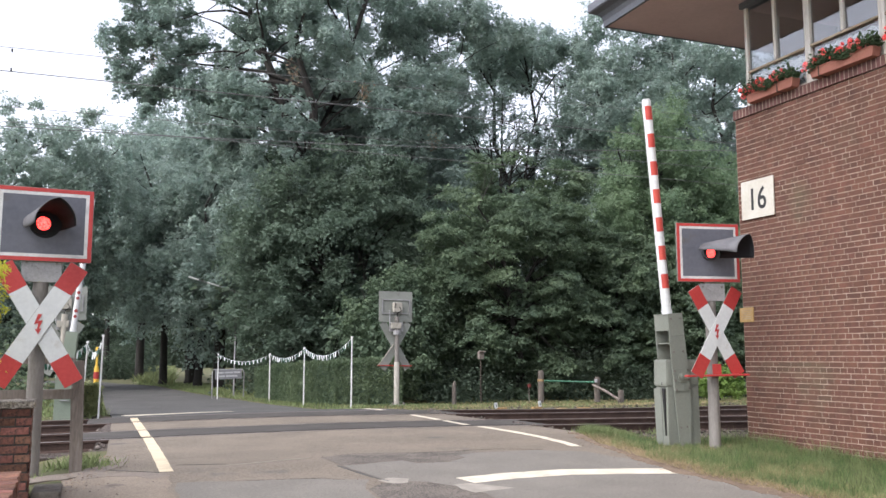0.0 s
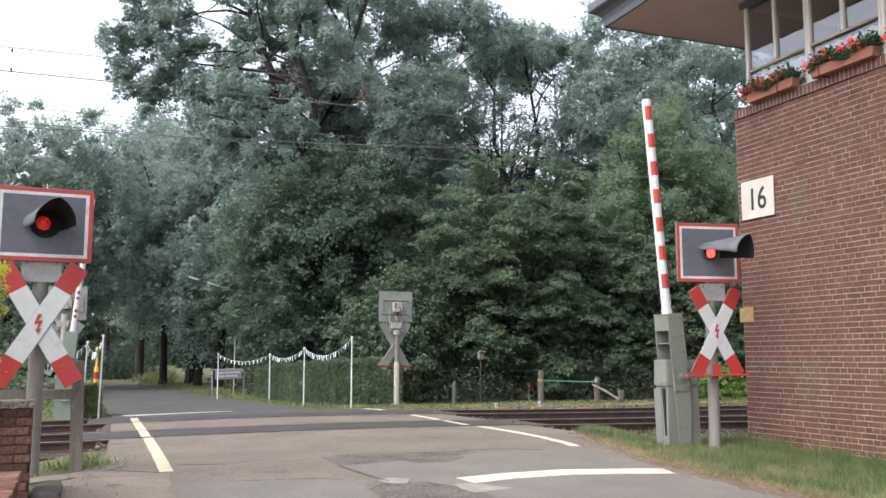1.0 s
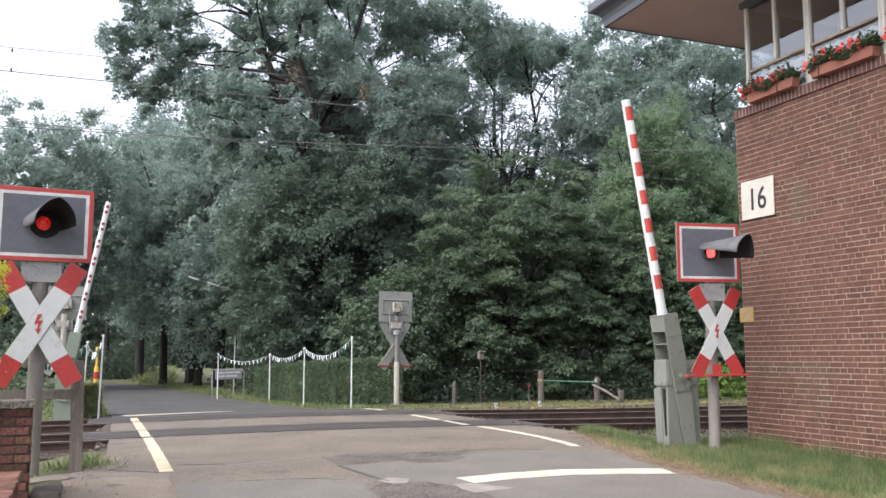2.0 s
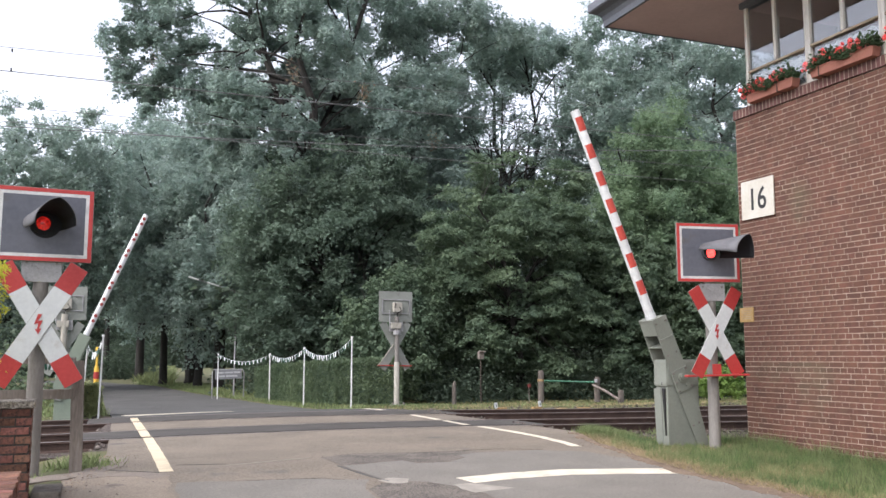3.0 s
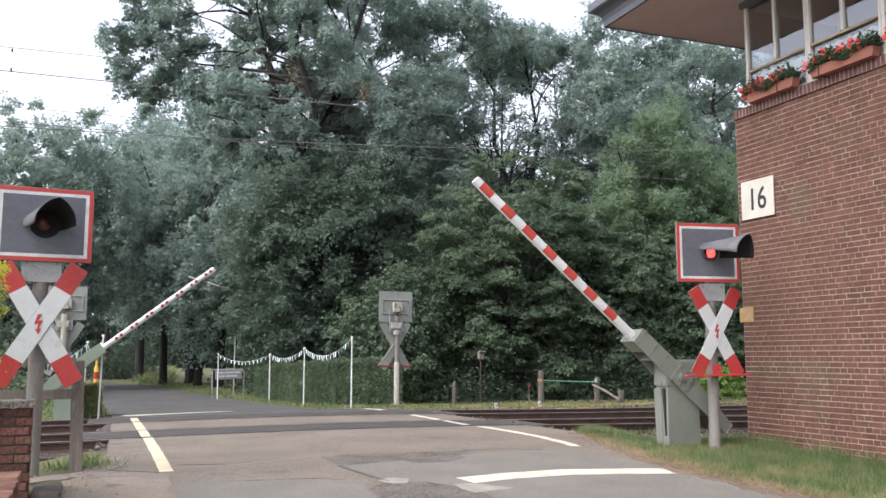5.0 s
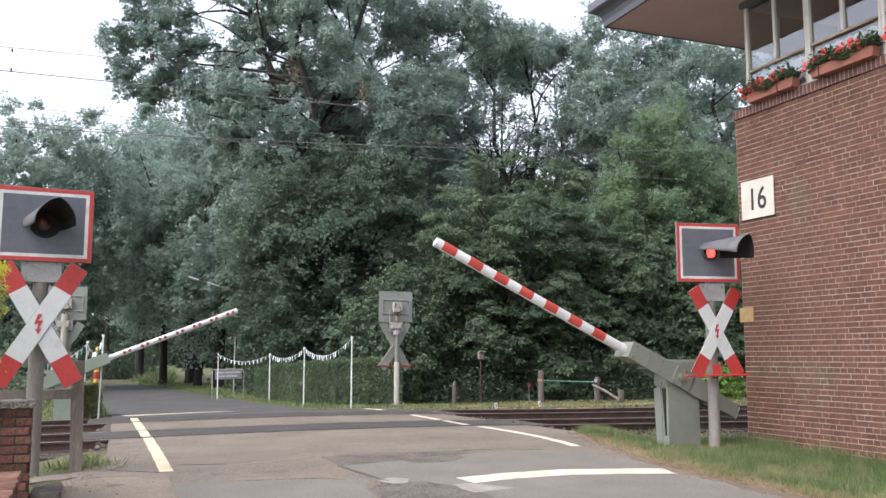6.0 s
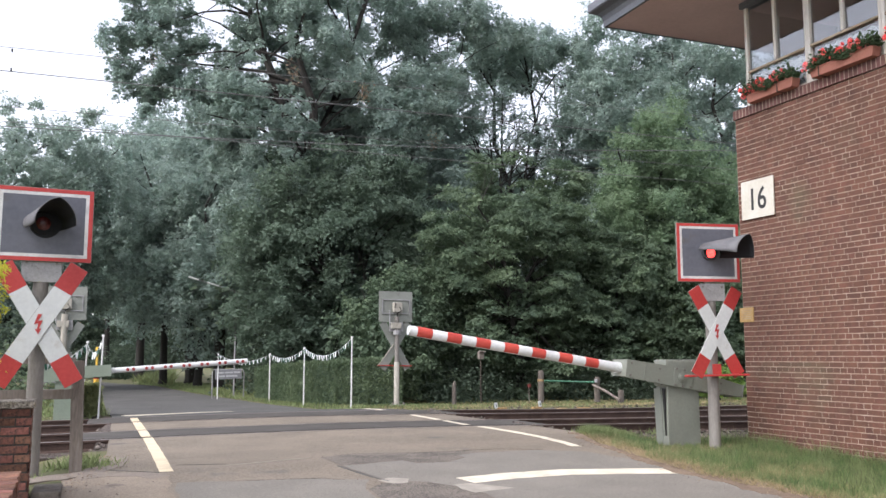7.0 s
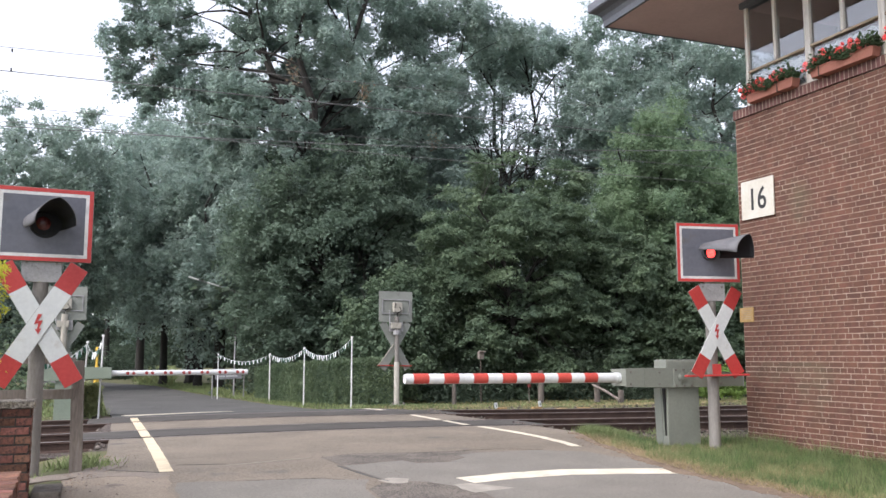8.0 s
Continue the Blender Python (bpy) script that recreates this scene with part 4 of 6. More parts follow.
        part("arm_back", box(bmesh.new(), (0, 0.01, 0), (0.212, 0.009, 1.488), rot), M_BACK, arm)
    bolt = [(0.035, 0.1), (-0.01, 0.1), (-0.045, -0.012), (-0.005, 0.0), (-0.012, -0.062), (-0.035, -0.058), (0.0, -0.12), (0.03, -0.052), (0.008, -0.057), (0.04, 0.035), (-0.008, 0.024)]
    part("lightning_symbol", prism(bmesh.new(), bolt, -0.147, -0.1435, pose(0, 0, 1.64 + cross_dz, 0, 0, cross_turn)), M_RED, s, "red lightning arrow")
    if red_bar:
        part("red_bar", box(bmesh.new(), (0.02, -0.13, 0.99 + bar_dz), (0.98, 0.12, 0.028), pose(0, 0, 0, 0, -1, 0), 0.008), M_RED, s, "red horizontal guard bar")
        if not bar_dz:
            part("red_bracket", box(bmesh.new(), (0.03, -0.06, 1.08), (0.135, 0.06, 0.15), None, 0.01), M_RED, s)
        else:
            part("anchor_plate", box(bmesh.new(), (0, 0, 0.06), (0.42, 0.38, 0.05), None, 0.012), M_BOLT, s, "dark bolted anchor plate")
            for bx in (-0.16, 0.16):
                part("anchor_bolt", tube(bmesh.new(), [(bx, 0.13, 0.05), (bx, 0.13, 0.16)], 0.032, 8), M_BOLT, s)
            part("brace", tube(bmesh.new(), [(0.08, -0.05, 1.74), (0.49, -0.1, 1.17)], 0.013, 8), M_PALE_POST, s, "thin pale brace rod")
            part("clamp", tube(bmesh.new(), [(0, 0, 2.0), (0, 0, 2.12)], 0.105, 14), M_GALV, s, "steel clamp ring", smooth=True)
    return s, lens, seat


SIG_R, LENS_R, SEAT_R = signal(pose(8.59, 10.85, 0.0, 0, 0, -11.5), "red flashing crossing signal with cross on grey post by brick wall", 27, M_POST, hood_len=0.74, lens_turn=6, board_dx=-0.06, board_h=0.885, board_dz=0.015, lamp_z=2.805, cross_turn=10)
SIG_L, LENS_L, SEAT_L = signal(pose(-0.575, 10.6, -0.02, 0, 0, 3.5), "red flashing crossing signal with cross on weathered post by wooden fence", 16, M_POST, red_bar=False, board_h=0.815, board_dz=-0.0425, lamp_z=2.725)
SIG_M, LENS_M, SEAT_M = signal(pose(7.79, 23.26, -0.13, 0, 0, 184), "crossing signal seen from its grey back on a pale rust-stained post", 0, M_PALE_POST, cross_dz=0.07, bar_dz=0.16)
SIG_F, LENS_F, SEAT_F = signal(pose(-0.72, 24.3, -0.16, 0, 0, 176), "crossing signal seen from its grey-green back beside the far barrier", 0, M_PALE_POST, red_bar=False)


# ---------------------------------------------------------------- barriers
def barrier(m, label, paint, dots, boom_len, r, fr=0.97, rear=1.15, left=-0.36):
    """Barrier machine; local x points along the boom over the road, local +y is the side with the crank."""
    b = thing("barrier", m, label, "barrier", "crossing barriers")
    body = part("body", box(bmesh.new(), ((left + 0.22) / 2, 0, 0.32), (0.22 - left, 0.3, 1.04), None, 0.012, 0.97), paint, b)
    part("cover", box(bmesh.new(), ((left + 0.25) / 2, 0, 1.03), (0.24 - left, 0.32, 0.4), None, 0.035, 0.97), paint, b, "rounded grey-green top cover")
    part("base_plate", box(bmesh.new(), (-0.07, 0, -0.2), (0.66, 0.38, 0.05), None, 0.006), M_GALV, b)
    bm = bmesh.new()
    # solid dark wedge, the shade in the open slot is its colour
    prism(bm, [(0.1, 0.1), (0.1, 0.8), (0.035, 0.8)], -0.24, -0.2)
    bm.transform(pose(0, 0, 0, 0, 0, 90))
    part("slot", bm, M_DARK, body, "dark wedge coloured as the shade of an open slot in the side cover")
    part("side_cover", box(bmesh.new(), (0.222, -0.06, 0.4), (0.014, 0.17, 0.8), pose(0, 0, 0, 3, 0, 0), 0.003), paint, body)
    part("latch", box(bmesh.new(), (0.243, 0.05, 0.87), (0.008, 0.016, 0.04)), M_DARK, body)
    arm_poly = [(fr, -0.13), (fr, 0.13), (0.1, 0.145), (-0.3, 0.145), (-rear, 0.05), (-rear, -0.13), (-0.3, -0.145), (0.1, -0.145)]
    bm = bmesh.new()
    prism(bm, arm_poly, 0.185, 0.2)
    arm = part("boom_arm", bm, paint, b, "grey-green sheet metal arm plate")
    arm.matrix_basis = pose(0, 0, 0.96)
    part("rear_plate", prism(bmesh.new(), [(fr, -0.1), (fr, 0.13), (0.1, 0.145), (-0.3, 0.145), (-rear, 0.05), (-rear, -0.13), (-0.3, -0.145), (0.1, -0.12)], -0.2, -0.185), paint, arm)
    bm = bmesh.new()
    box(bm, (fr - 0.25, 0, 0.12), (0.48, 0.37, 0.012))
    box(bm, (fr - 0.01, 0, 0.0), (0.014, 0.37, 0.24))
    box(bm, (fr - 0.45, 0, 0.0), (0.01, 0.37, 0.22))
    box(bm, (fr - 0.13, 0, -0.105), (0.25, 0.368, 0.01))
    part("arm_web", bm, paint, arm)
    part("counterweight", box(bmesh.new(), (-rear + 0.2, 0, -0.04), (0.34, 0.36, 0.13), None, 0.01), M_BOLT, arm, "steel counterweight")
    part("flange", box(bmesh.new(), (fr - 0.33, 0.201, 0.0), (0.03, 0.012, 0.26), None, 0.003), paint, arm)
    for x, z in ((fr - 0.08, 0.09), (fr - 0.08, -0.09), (fr - 0.58, 0.08), (fr - 0.58, -0.09), (-rear + 0.42, 0.02), (-rear + 0.42, -0.09)):
        part("rivet", tube(bmesh.new(), [(x, 0.195, z), (x, 0.21, z)], 0.016, 8), M_BOLT, arm)
    plate = part("hub_plate", box(bmesh.new(), (-0.03, 0.207, 0.0), (0.34, 0.012, 0.29), None, 0.003), paint, arm, "bolted bearing plate")
    for x in (-0.17, -0.03, 0.11):
        for z in (-0.12, 0.12):
            part("bolt", tube(bmesh.new(), [(x, 0.21, z), (x, 0.228, z)], 0.017, 6), M_BOLT, plate)
    cap = part("rear_cap", box(bmesh.new(), (-rear - 0.006, 0, -0.04), (0.02, 0.41, 0.19), None, 0.004), M_GALV, arm, "bare steel end plate")
    for z in (-0.09, 0.01):
        part("bolt", tube(bmesh.new(), [(-rear - 0.01, 0.12, z), (-rear - 0.04, 0.12, z)], 0.02, 6), M_BOLT, cap)
    bm = bmesh.new()
    tube(bm, [(0, -0.21, 0), (0, 0.235, 0)], 0.07, 14)
    tube(bm, [(0.02, 0.2, 0.0), (0.02, 0.26, 0.0)], 0.04, 10)
    for k in range(6):
        a = k * math.tau / 6
        tube(bm, [(0.1 * math.cos(a), 0.19, 0.1 * math.sin(a)), (0.1 * math.cos(a), 0.216, 0.1 * math.sin(a))], 0.017, 8)
    tube(bm, [(-0.14, 0.19, 0.05), (-0.14, 0.225, 0.05)], 0.03, 8)
    part("hub", bm, M_MACHINE, arm, "bolted pivot hub")
    boom = part("boom", tube(bmesh.new(), [(fr - 0.15, 0, 0), (fr + 0.1, 0, 0), (boom_len - 0.02, 0, 0), (boom_len, 0, 0)], [r, r, r * 0.97, r * 0.9], 20), M_BOOM, arm, "round white boom pole", smooth=True)
    part("boom_socket", tube(bmesh.new(), [(fr - 0.04, 0, 0), (fr + 0.06, 0, 0)], r * 1.12, 18), M_BOOM, arm, smooth=True)
    if dots:
        for k in range(7):
            for j in (0, 1):
                x = 1.235 + 0.395 * k + 0.122 * j
                part("reflector", tube(bmesh.new(), [(x, -r * 0.9, 0), (x, -r - 0.006, 0)], 0.036, 14), M_REFLECTOR, arm, "round red reflector")
    else:
        for k in range(7):
            x = 1.36 + 0.4395 * k
            bm = bmesh.new()
            prev = None
            for j in range(17):
                q = radians(-62 + 212 * j / 16)
                row = [bm.verts.new((xx, (r + 0.0015) * math.cos(q), (r + 0.0015) * math.sin(q))) for xx in (x, x + 0.22)]
                if prev:
                    bm.faces.new((prev[0], prev[1], row[1], row[0]))
                prev = row
            part("red_band", bm, M_BOOM_RED, arm, smooth=True)
    return b, arm


BAR_N, ARM_N = barrier(pose(8.24, 11.34, -0.01, 0, 0, 180), "grey-green half-barrier machine with a red and white boom in long grass", M_MACHINE, False, 4.33, 0.072)
BAR_F, ARM_F = barrier(pose(-0.52, 20.72, -0.06), "pale green far barrier machine with a white boom and red reflectors", M_MACHINE_GREEN, True, 3.84, 0.06, 0.9, 0.55, left=-0.22)

# ---------------------------------------------------------------- fence, pillar and garden corner
def wooden_fence():
    f = thing("wooden_fence", pose(-0.13, 10.86, -0.03), "weathered grey wooden post-and-rail fence beside the track", "fence")
    for i, x in enumerate((0.0, -1.75, -3.5)):
        part("post", box(bmesh.new(), (x, 0, 0.55), (0.135, 0.13, 1.4), pose(0, 0, 0, 0, -1.2 + i, 0), 0.012), M_WOOD, f)
    for z, h, y in ((0.88, 0.11, -0.05), (1.25, 0.07, 0.0)):
        part("fence_rail", box(bmesh.new(), (-1.72, y, z), (3.36, 0.05, h), pose(0, 0, 0, 0, -0.4, 0), 0.008), M_WOOD, f)
    return f


wooden_fence()


def masonry(parent, x0, x1, y0, y1, z0, z1, material, brick_len=0.24, brick_w=0.115, course=0.0833, bed=0.012):
    """Courses of single bricks round a rectangular core; only the outer ring."""
    rng = random.Random(3)
    shared = {}
    courses = int(round((z1 - z0) / course))
    for k in range(courses):
        z = z0 + (k + 0.5) * course
        for side in range(4):
            length = (x1 - x0) if side in (0, 2) else (y1 - y0)
            off = 0.0 if (k + side) % 2 else brick_w + 0.01
            s = off
            while s < length - 0.04:
                bl = min(brick_len, length - s)
                key = round(bl, 2)
                if key not in shared:
                    bm = box(bmesh.new(), (0, 0, 0), (bl - 0.002, 0.09, course - bed))
                    me = bpy.data.meshes.new("brick")
                    bm.to_mesh(me)
                    bm.free()
                    me.materials.append(material)
                    shared[key] = me
                c = s + bl / 2
                p = [(x0 + c, y0 + 0.045), (x1 - 0.045, y0 + c), (x1 - c, y1 - 0.045), (x0 + 0.045, y1 - c)][side]
                ob = new("brick", shared[key])
                ob.parent = parent
                o = rng.uniform(-0.002, 0.003)
                nx, ny = [(0, -1), (1, 0), (0, 1), (-1, 0)][side]
                ob.matrix_basis = pose(p[0] + nx * o, p[1] + ny * o, z, 0, rng.uniform(-0.4, 0.4), (0, 90, 180, 270)[side])
                s += bl + 0.011


pil = thing("brick_pillar", pose(-0.765, 9.35, -0.21, 0, 0, 2), "old red brick gate pillar with dark joints and a rough concrete cap", "pillar")
part("core", box(bmesh.new(), (0, 0, 0.5), (0.47, 0.47, 1.0)), M_PILLAR_MORTAR, pil)
bm = box(bmesh.new(), (0, 0, 1.03), (0.54, 0.54, 0.06))
bmesh.ops.subdivide_edges(bm, edges=bm.edges, cuts=14, use_grid_fill=True)
for v in bm.verts:
    side = 1.0 if abs(v.co.x) > 0.25 or abs(v.co.y) > 0.25 else 0.35
    n3 = noise.noise_vector(v.co * 19) * 0.6 + noise.noise_vector(v.co * 47) * 0.4
    v.co += Vector((n3.x * 0.016 * side, n3.y * 0.016 * side, n3.z * 0.014))
part("cap", bm, M_CAP, pil, "rough crumbling concrete cap")
masonry(pil, -0.25, 0.25, -0.25, 0.25, 0.0, 1.0, M_PILLAR_BRICK, 0.235, 0.115, 0.0834, 0.019)
gw = thing("garden_wall", pose(-0.68, 6.9, -0.25, 0, 0, 1), "low garden wall of orange-red bricks", "wall")
part("core", box(bmesh.new(), (0, 0, 0.27), (0.33, 2.4, 0.54)), M_PILLAR_MORTAR, gw)
masonry(gw, -0.18, 0.18, -1.22, 1.22, 0.0, 0.5, M_PILLAR_BRICK)
rngb = random.Random(8)
for k in range(18):
    q = part("brick", box(bmesh.new(), (0, -1.16 + k * 0.137, 0.545), (0.4, 0.124, 0.075), pose(0, 0, 0, 0, rngb.uniform(-1, 1), 0), 0.006), M_PILLAR_BRICK, gw)
kb = quick_box("kerb_stone", (-0.36, 9.5, -0.1), (0.26, 0.6, 0.22), M_KERB, bevel=0.02)
tagged(kb, "rough dark grey kerb stone at the foot of the pillar", "kerb stone")
kb = quick_box("edge_beam", (-1.6, 13.2, -0.23), (3.4, 0.22, 0.3), M_SLEEPER, bevel=0.015)
tagged(kb, "low dark weathered edge beam beside the track", "edge beam")

# ---------------------------------------------------------------- far left: flagpoles, marker, bunting
def flagpole(x, y, z, h, lean=0.0):
    p = thing("flagpole", pose(x, y, z, 0, lean, 0), "thin white pole carrying bunting on the verge", "pole", "bunting poles")
    part("shaft", tube(bmesh.new(), [(0, 0, -0.1), (0, 0, h)], [0.022, 0.017], 10), M_POLE_WHITE, p, smooth=True)
    part("finial", tube(bmesh.new(), [(0, 0, h - 0.01), (0, 0, h + 0.04)], [0.034, 0.026], 10), M_POLE_WHITE, p)
    return p


PENNANT = {}


def bunting(a, b, sag, n, size, seed):
    """String of small white and green pennants between two pole tops."""
    rng = random.Random(seed)
    t = thing("bunting", pose(*a), "string of small white and green paper pennants", "bunting", "strings of bunting")
    a, b = Vector(a), Vector(b)
    pts = [(b - a) * s + Vector((0, 0, -sag * 4 * s * (1 - s))) for s in [i / 24 for i in range(25)]]
    part("string", tube(bmesh.new(), pts, 0.006, 5), M_FLAG_WHITE, t)
    for k, mt in (("w", M_FLAG_WHITE), ("g", M_FLAG_GREEN)):
        if (k, size) not in PENNANT:
            bm = bmesh.new()
            prism(bm, [(-size * 0.2, 0), (size * 0.2, 0), (size * 0.16, -size * 0.55), (size * 0.12, -size), (-size * 0.2, -size * 0.95)], -0.002, 0.002)
            me = bpy.data.meshes.new("pennant")
            bm.to_mesh(me)
            bm.free()
            me.materials.append(mt)
            PENNANT[(k, size)] = me
    head = math.degrees(math.atan2(b.y - a.y, b.x - a.x))
    for i in range(n):
        s = (i + 0.5) / n
        p = (b - a) * s + Vector((0, 0, -sag * 4 * s * (1 - s)))
        ob = new("pennant", PENNANT[("w" if i % 2 == 0 else "g", size)])
        ob.parent = t
        ob.matrix_basis = pose(p.x, p.y, p.z, rng.uniform(-14, 14), rng.uniform(-12, 12), head + rng.uniform(-25, 25))
    return t


POLES = [(6.35, 22.7, -0.1, 1.86), (5.8, 25.9, -0.15, 1.66), (5.25, 28.4, -0.16, 1.5), (3.97, 31.0, -0.16, 1.5)]
for x, y, z, h in POLES:
    flagpole(x, y, z, h)
tops = [(x, y, z + h) for x, y, z, h in POLES]
bunting(tops[0], tops[1], 0.33, 40, 0.14, 1)
bunting(tops[1], tops[2], 0.2, 32, 0.13, 2)
bunting(tops[2], tops[3], 0.24, 28, 0.11, 3)
flagpole(0.155, 20.95, -0.05, 1.76, 1.0)
flagpole(-0.2, 22.6, -0.1, 1.7, 2.0)
flagpole(-1.35, 22.3, -0.12, 1.35)
bunting((0.185, 20.95, 1.7), (-0.14, 22.6, 1.58), 0.28, 22, 0.16, 4)
bunting((-0.14, 22.6, 1.58), (-1.35, 22.3, 1.2), 0.25, 24, 0.15, 5)

mk = thing("marker_post", pose(0.08, 22.2, -0.1), "yellow and red striped marker post with a narrow top", "marker post")
part("lower", tube(bmesh.new(), [(0, 0, -0.1), (0, 0, 0.855)], 0.058, 12), M_YELLOW_PAINT, mk, smooth=True)
part("red_band", tube(bmesh.new(), [(0, 0, 0.855), (0, 0, 1.015)], 0.062, 14), M_RED, mk, "red band")
part("upper", tube(bmesh.new(), [(0, 0, 1.015), (0, 0, 1.08), (0, 0, 1.17), (0, 0, 1.5)], [0.06, 0.058, 0.028, 0.026], 14), M_YELLOW_PAINT, mk, smooth=True)
part("knob", tube(bmesh.new(), [(0, 0, 1.49), (0, 0, 1.54), (0, 0, 1.59)], [0.028, 0.045, 0.028], 12), M_YELLOW_PAINT, mk, smooth=True)

# ---------------------------------------------------------------- notice board, lamp, gate posts
nb = thing("notice_board", pose(4.36, 31.3, -0.16, 0, 0, -4), "wide grey lettered board in a tubular metal frame on the verge", "notice board")
part("frame", tube(bmesh.new(), [(-0.53, 0, -0.1), (-0.53, 0, 0.9), (-0.48, 0, 0.99), (0.48, 0, 0.99), (0.53, 0, 0.9), (0.53, 0, -0.1)], 0.022, 8), M_GALV, nb, smooth=True)
part("panel", box(bmesh.new(), (0.03, -0.03, 0.82), (0.9, 0.02, 0.31), pose(0, 0, 0, 0, -2, 0), 0.004), M_NOTICE, nb)
for z, words in ((0.885, ((-0.27, 0.24), (0.02, 0.26), (0.29, 0.2))), (0.765, ((-0.22, 0.2), (0.11, 0.38)))):
    for wx, wl in words:
        part("text_bar", box(bmesh.new(), (wx + 0.03, -0.042, z), (wl, 0.004, 0.055), pose(0, 0, 0, 0, -2, 0)), M_NOTICE_TEXT, nb)
ps = thing("sign_post", pose(4.75, 32.6, -0.16), "thin grey metal post behind the notice board", "post")
part("shaft", tube(bmesh.new(), [(0, 0, -0.1), (0, 0, 2.05)], 0.032, 10), M_GALV, ps, smooth=True)
part("tip", box(bmesh.new(), (0, 0, 2.1), (0.06, 0.05, 0.12), None, 0.01), M_GALV, ps)

lp = thing("street_lamp", pose(5.4, 37.0, -0.16), "street lamp on a long arm half hidden in the trees", "street lamp")
part("mast", tube(bmesh.new(), [(0, 0, -0.1), (0, 0, 3.9), (-0.1, 0, 4.12)], [0.07, 0.05, 0.035], 10), M_BARK, lp, smooth=True)
part("arm", tube(bmesh.new(), [(-0.1, 0, 4.12), (-1.72, 0, 4.6)], 0.016, 8), M_GALV, lp)
part("arm_sleeve", tube(bmesh.new(), [(-0.73, 0, 4.31), (-1.2, 0, 4.45)], 0.03, 8), M_BOOM, lp)
part("head", box(bmesh.new(), (-1.74, 0, 4.6), (0.44, 0.16, 0.06), pose(-1.74, 0, 4.6, 0, 16, 0) @ pose(1.74, 0, -4.6), 0.015), M_BOOM, lp, "white lamp head")


def gate():
    g = thing("barrier_gate", pose(0, 0, 0), "green painted pipe barrier between weathered wooden posts", "gate")
    part("post", tube(bmesh.new(), [(12.80, 24.32, -0.3), (12.81, 24.32, 0.78), (12.81, 24.32, 0.85)], [0.095, 0.090, 0.068], 12), M_WOOD_DARK, g)
    part("pipe", tube(bmesh.new(), [(12.85, 24.19, 0.54), (13.95, 23.04, 0.51)], 0.026, 10), M_GREEN_PIPE, g, "green painted pipe", smooth=True)
    part("post", tube(bmesh.new(), [(14.06, 23.12, -0.3), (14.07, 23.12, 0.60), (14.07, 23.12, 0.67)], [0.092, 0.087, 0.065], 12), M_WOOD_DARK, g)
    part("yellow_sleeve", tube(bmesh.new(), [(12.80, 24.32, 0.52), (12.80, 24.32, 0.58)], 0.099, 12), M_DULL_YELLOW, g, "yellow band")
    part("brace", tube(bmesh.new(), [(13.81, 22.95, 0.44), (13.98, 22.49, 0.26), (14.14, 22.03, 0.03)], [0.034, 0.042, 0.038], 8), M_WOOD, g, "pale split-wood brace")
    part("post", tube(bmesh.new(), [(14.22, 22.10, -0.3), (14.23, 22.10, 0.25), (14.23, 22.10, 0.32)], [0.092, 0.087, 0.065], 12), M_WOOD_DARK, g)
    part("lock", tube(bmesh.new(), [(13.95, 22.99, 0.51), (13.95, 22.99, 0.61)], 0.045, 10), M_GALV, g)
    return g


gate()
st = thing("wooden_stake", pose(9.72, 23.8, -0.13), "short weathered wooden stake at the grass edge", "stake")
part("shaft", tube(bmesh.new(), [(0, 0, -0.1), (0, 0, 0.56), (0.01, 0, 0.7)], [0.066, 0.06, 0.025], 10), M_WOOD_DARK, st)
nbx = thing("nesting_box", pose(10.83, 24.40, -0.12), "small wooden nesting box on a thin post under the branches", "nesting box")
part("post", tube(bmesh.new(), [(0, 0, -0.1), (0, 0, 1.33)], 0.018, 8), M_SLEEPER, nbx)
part("box", box(bmesh.new(), (0, 0, 1.43), (0.15, 0.15, 0.22), None, 0.01), M_WOOD, nbx)
part("lid", box(bmesh.new(), (0, 0, 1.55), (0.18, 0.2, 0.025), pose(0, 0, 0, 4, 0, 0)), M_WOOD, nbx)
rd = thing("red_reflector", pose(12.51, 24.54, -0.12), "small red reflector on a thin stake", "reflector")
part("stake", tube(bmesh.new(), [(0, 0, -0.1), (0, 0, 0.6)], 0.012, 6), M_WOOD, rd)
part("disc", tube(bmesh.new(), [(0, -0.01, 0.50), (0, 0.01, 0.50)], 0.055, 14), M_SHADED_RED, rd, "red disc darkened for the shade it stands in")


def point_lantern(x, y, z, s):
    t = thing("track_marker", pose(x, y, z, 0, 0, 15), "small white marker and yellow fitting beside the rail", "track marker", "track markers")
    part("foot", box(bmesh.new(), (0.12 * s, 0, 0.04), (0.36 * s, 0.12, 0.09), None, 0.02), M_DULL_YELLOW, t, "dull yellow fitting")
    part("marker", box(bmesh.new(), (-0.06 * s, 0, 0.15), (0.09, 0.03, 0.15), pose(0, 0, 0, 0, -14, 0), 0.008), M_WHITE, t)
    part("digit_bar", box(bmesh.new(), (-0.06 * s, -0.017, 0.15), (0.02, 0.004, 0.06), pose(0, 0, 0, 0, -14, 0)), M_INK, t)


point_lantern(9.63, 20.60, -0.1, 0.8)
point_lantern(10.77, 20.55, -0.1, -0.8)
for x, y in ((11.99, 20.4), (11.29, 20.35), (11.0, 20.45)):
    fx = quick_box("rail_fitting", (x, y, -0.1), (0.3, 0.18, 0.1), M_DULL_YELLOW if x != 11.0 else M_BOLT, bevel=0.015)
    tagged(fx, "low rusty fitting bolted beside the rail", "rail fitting")

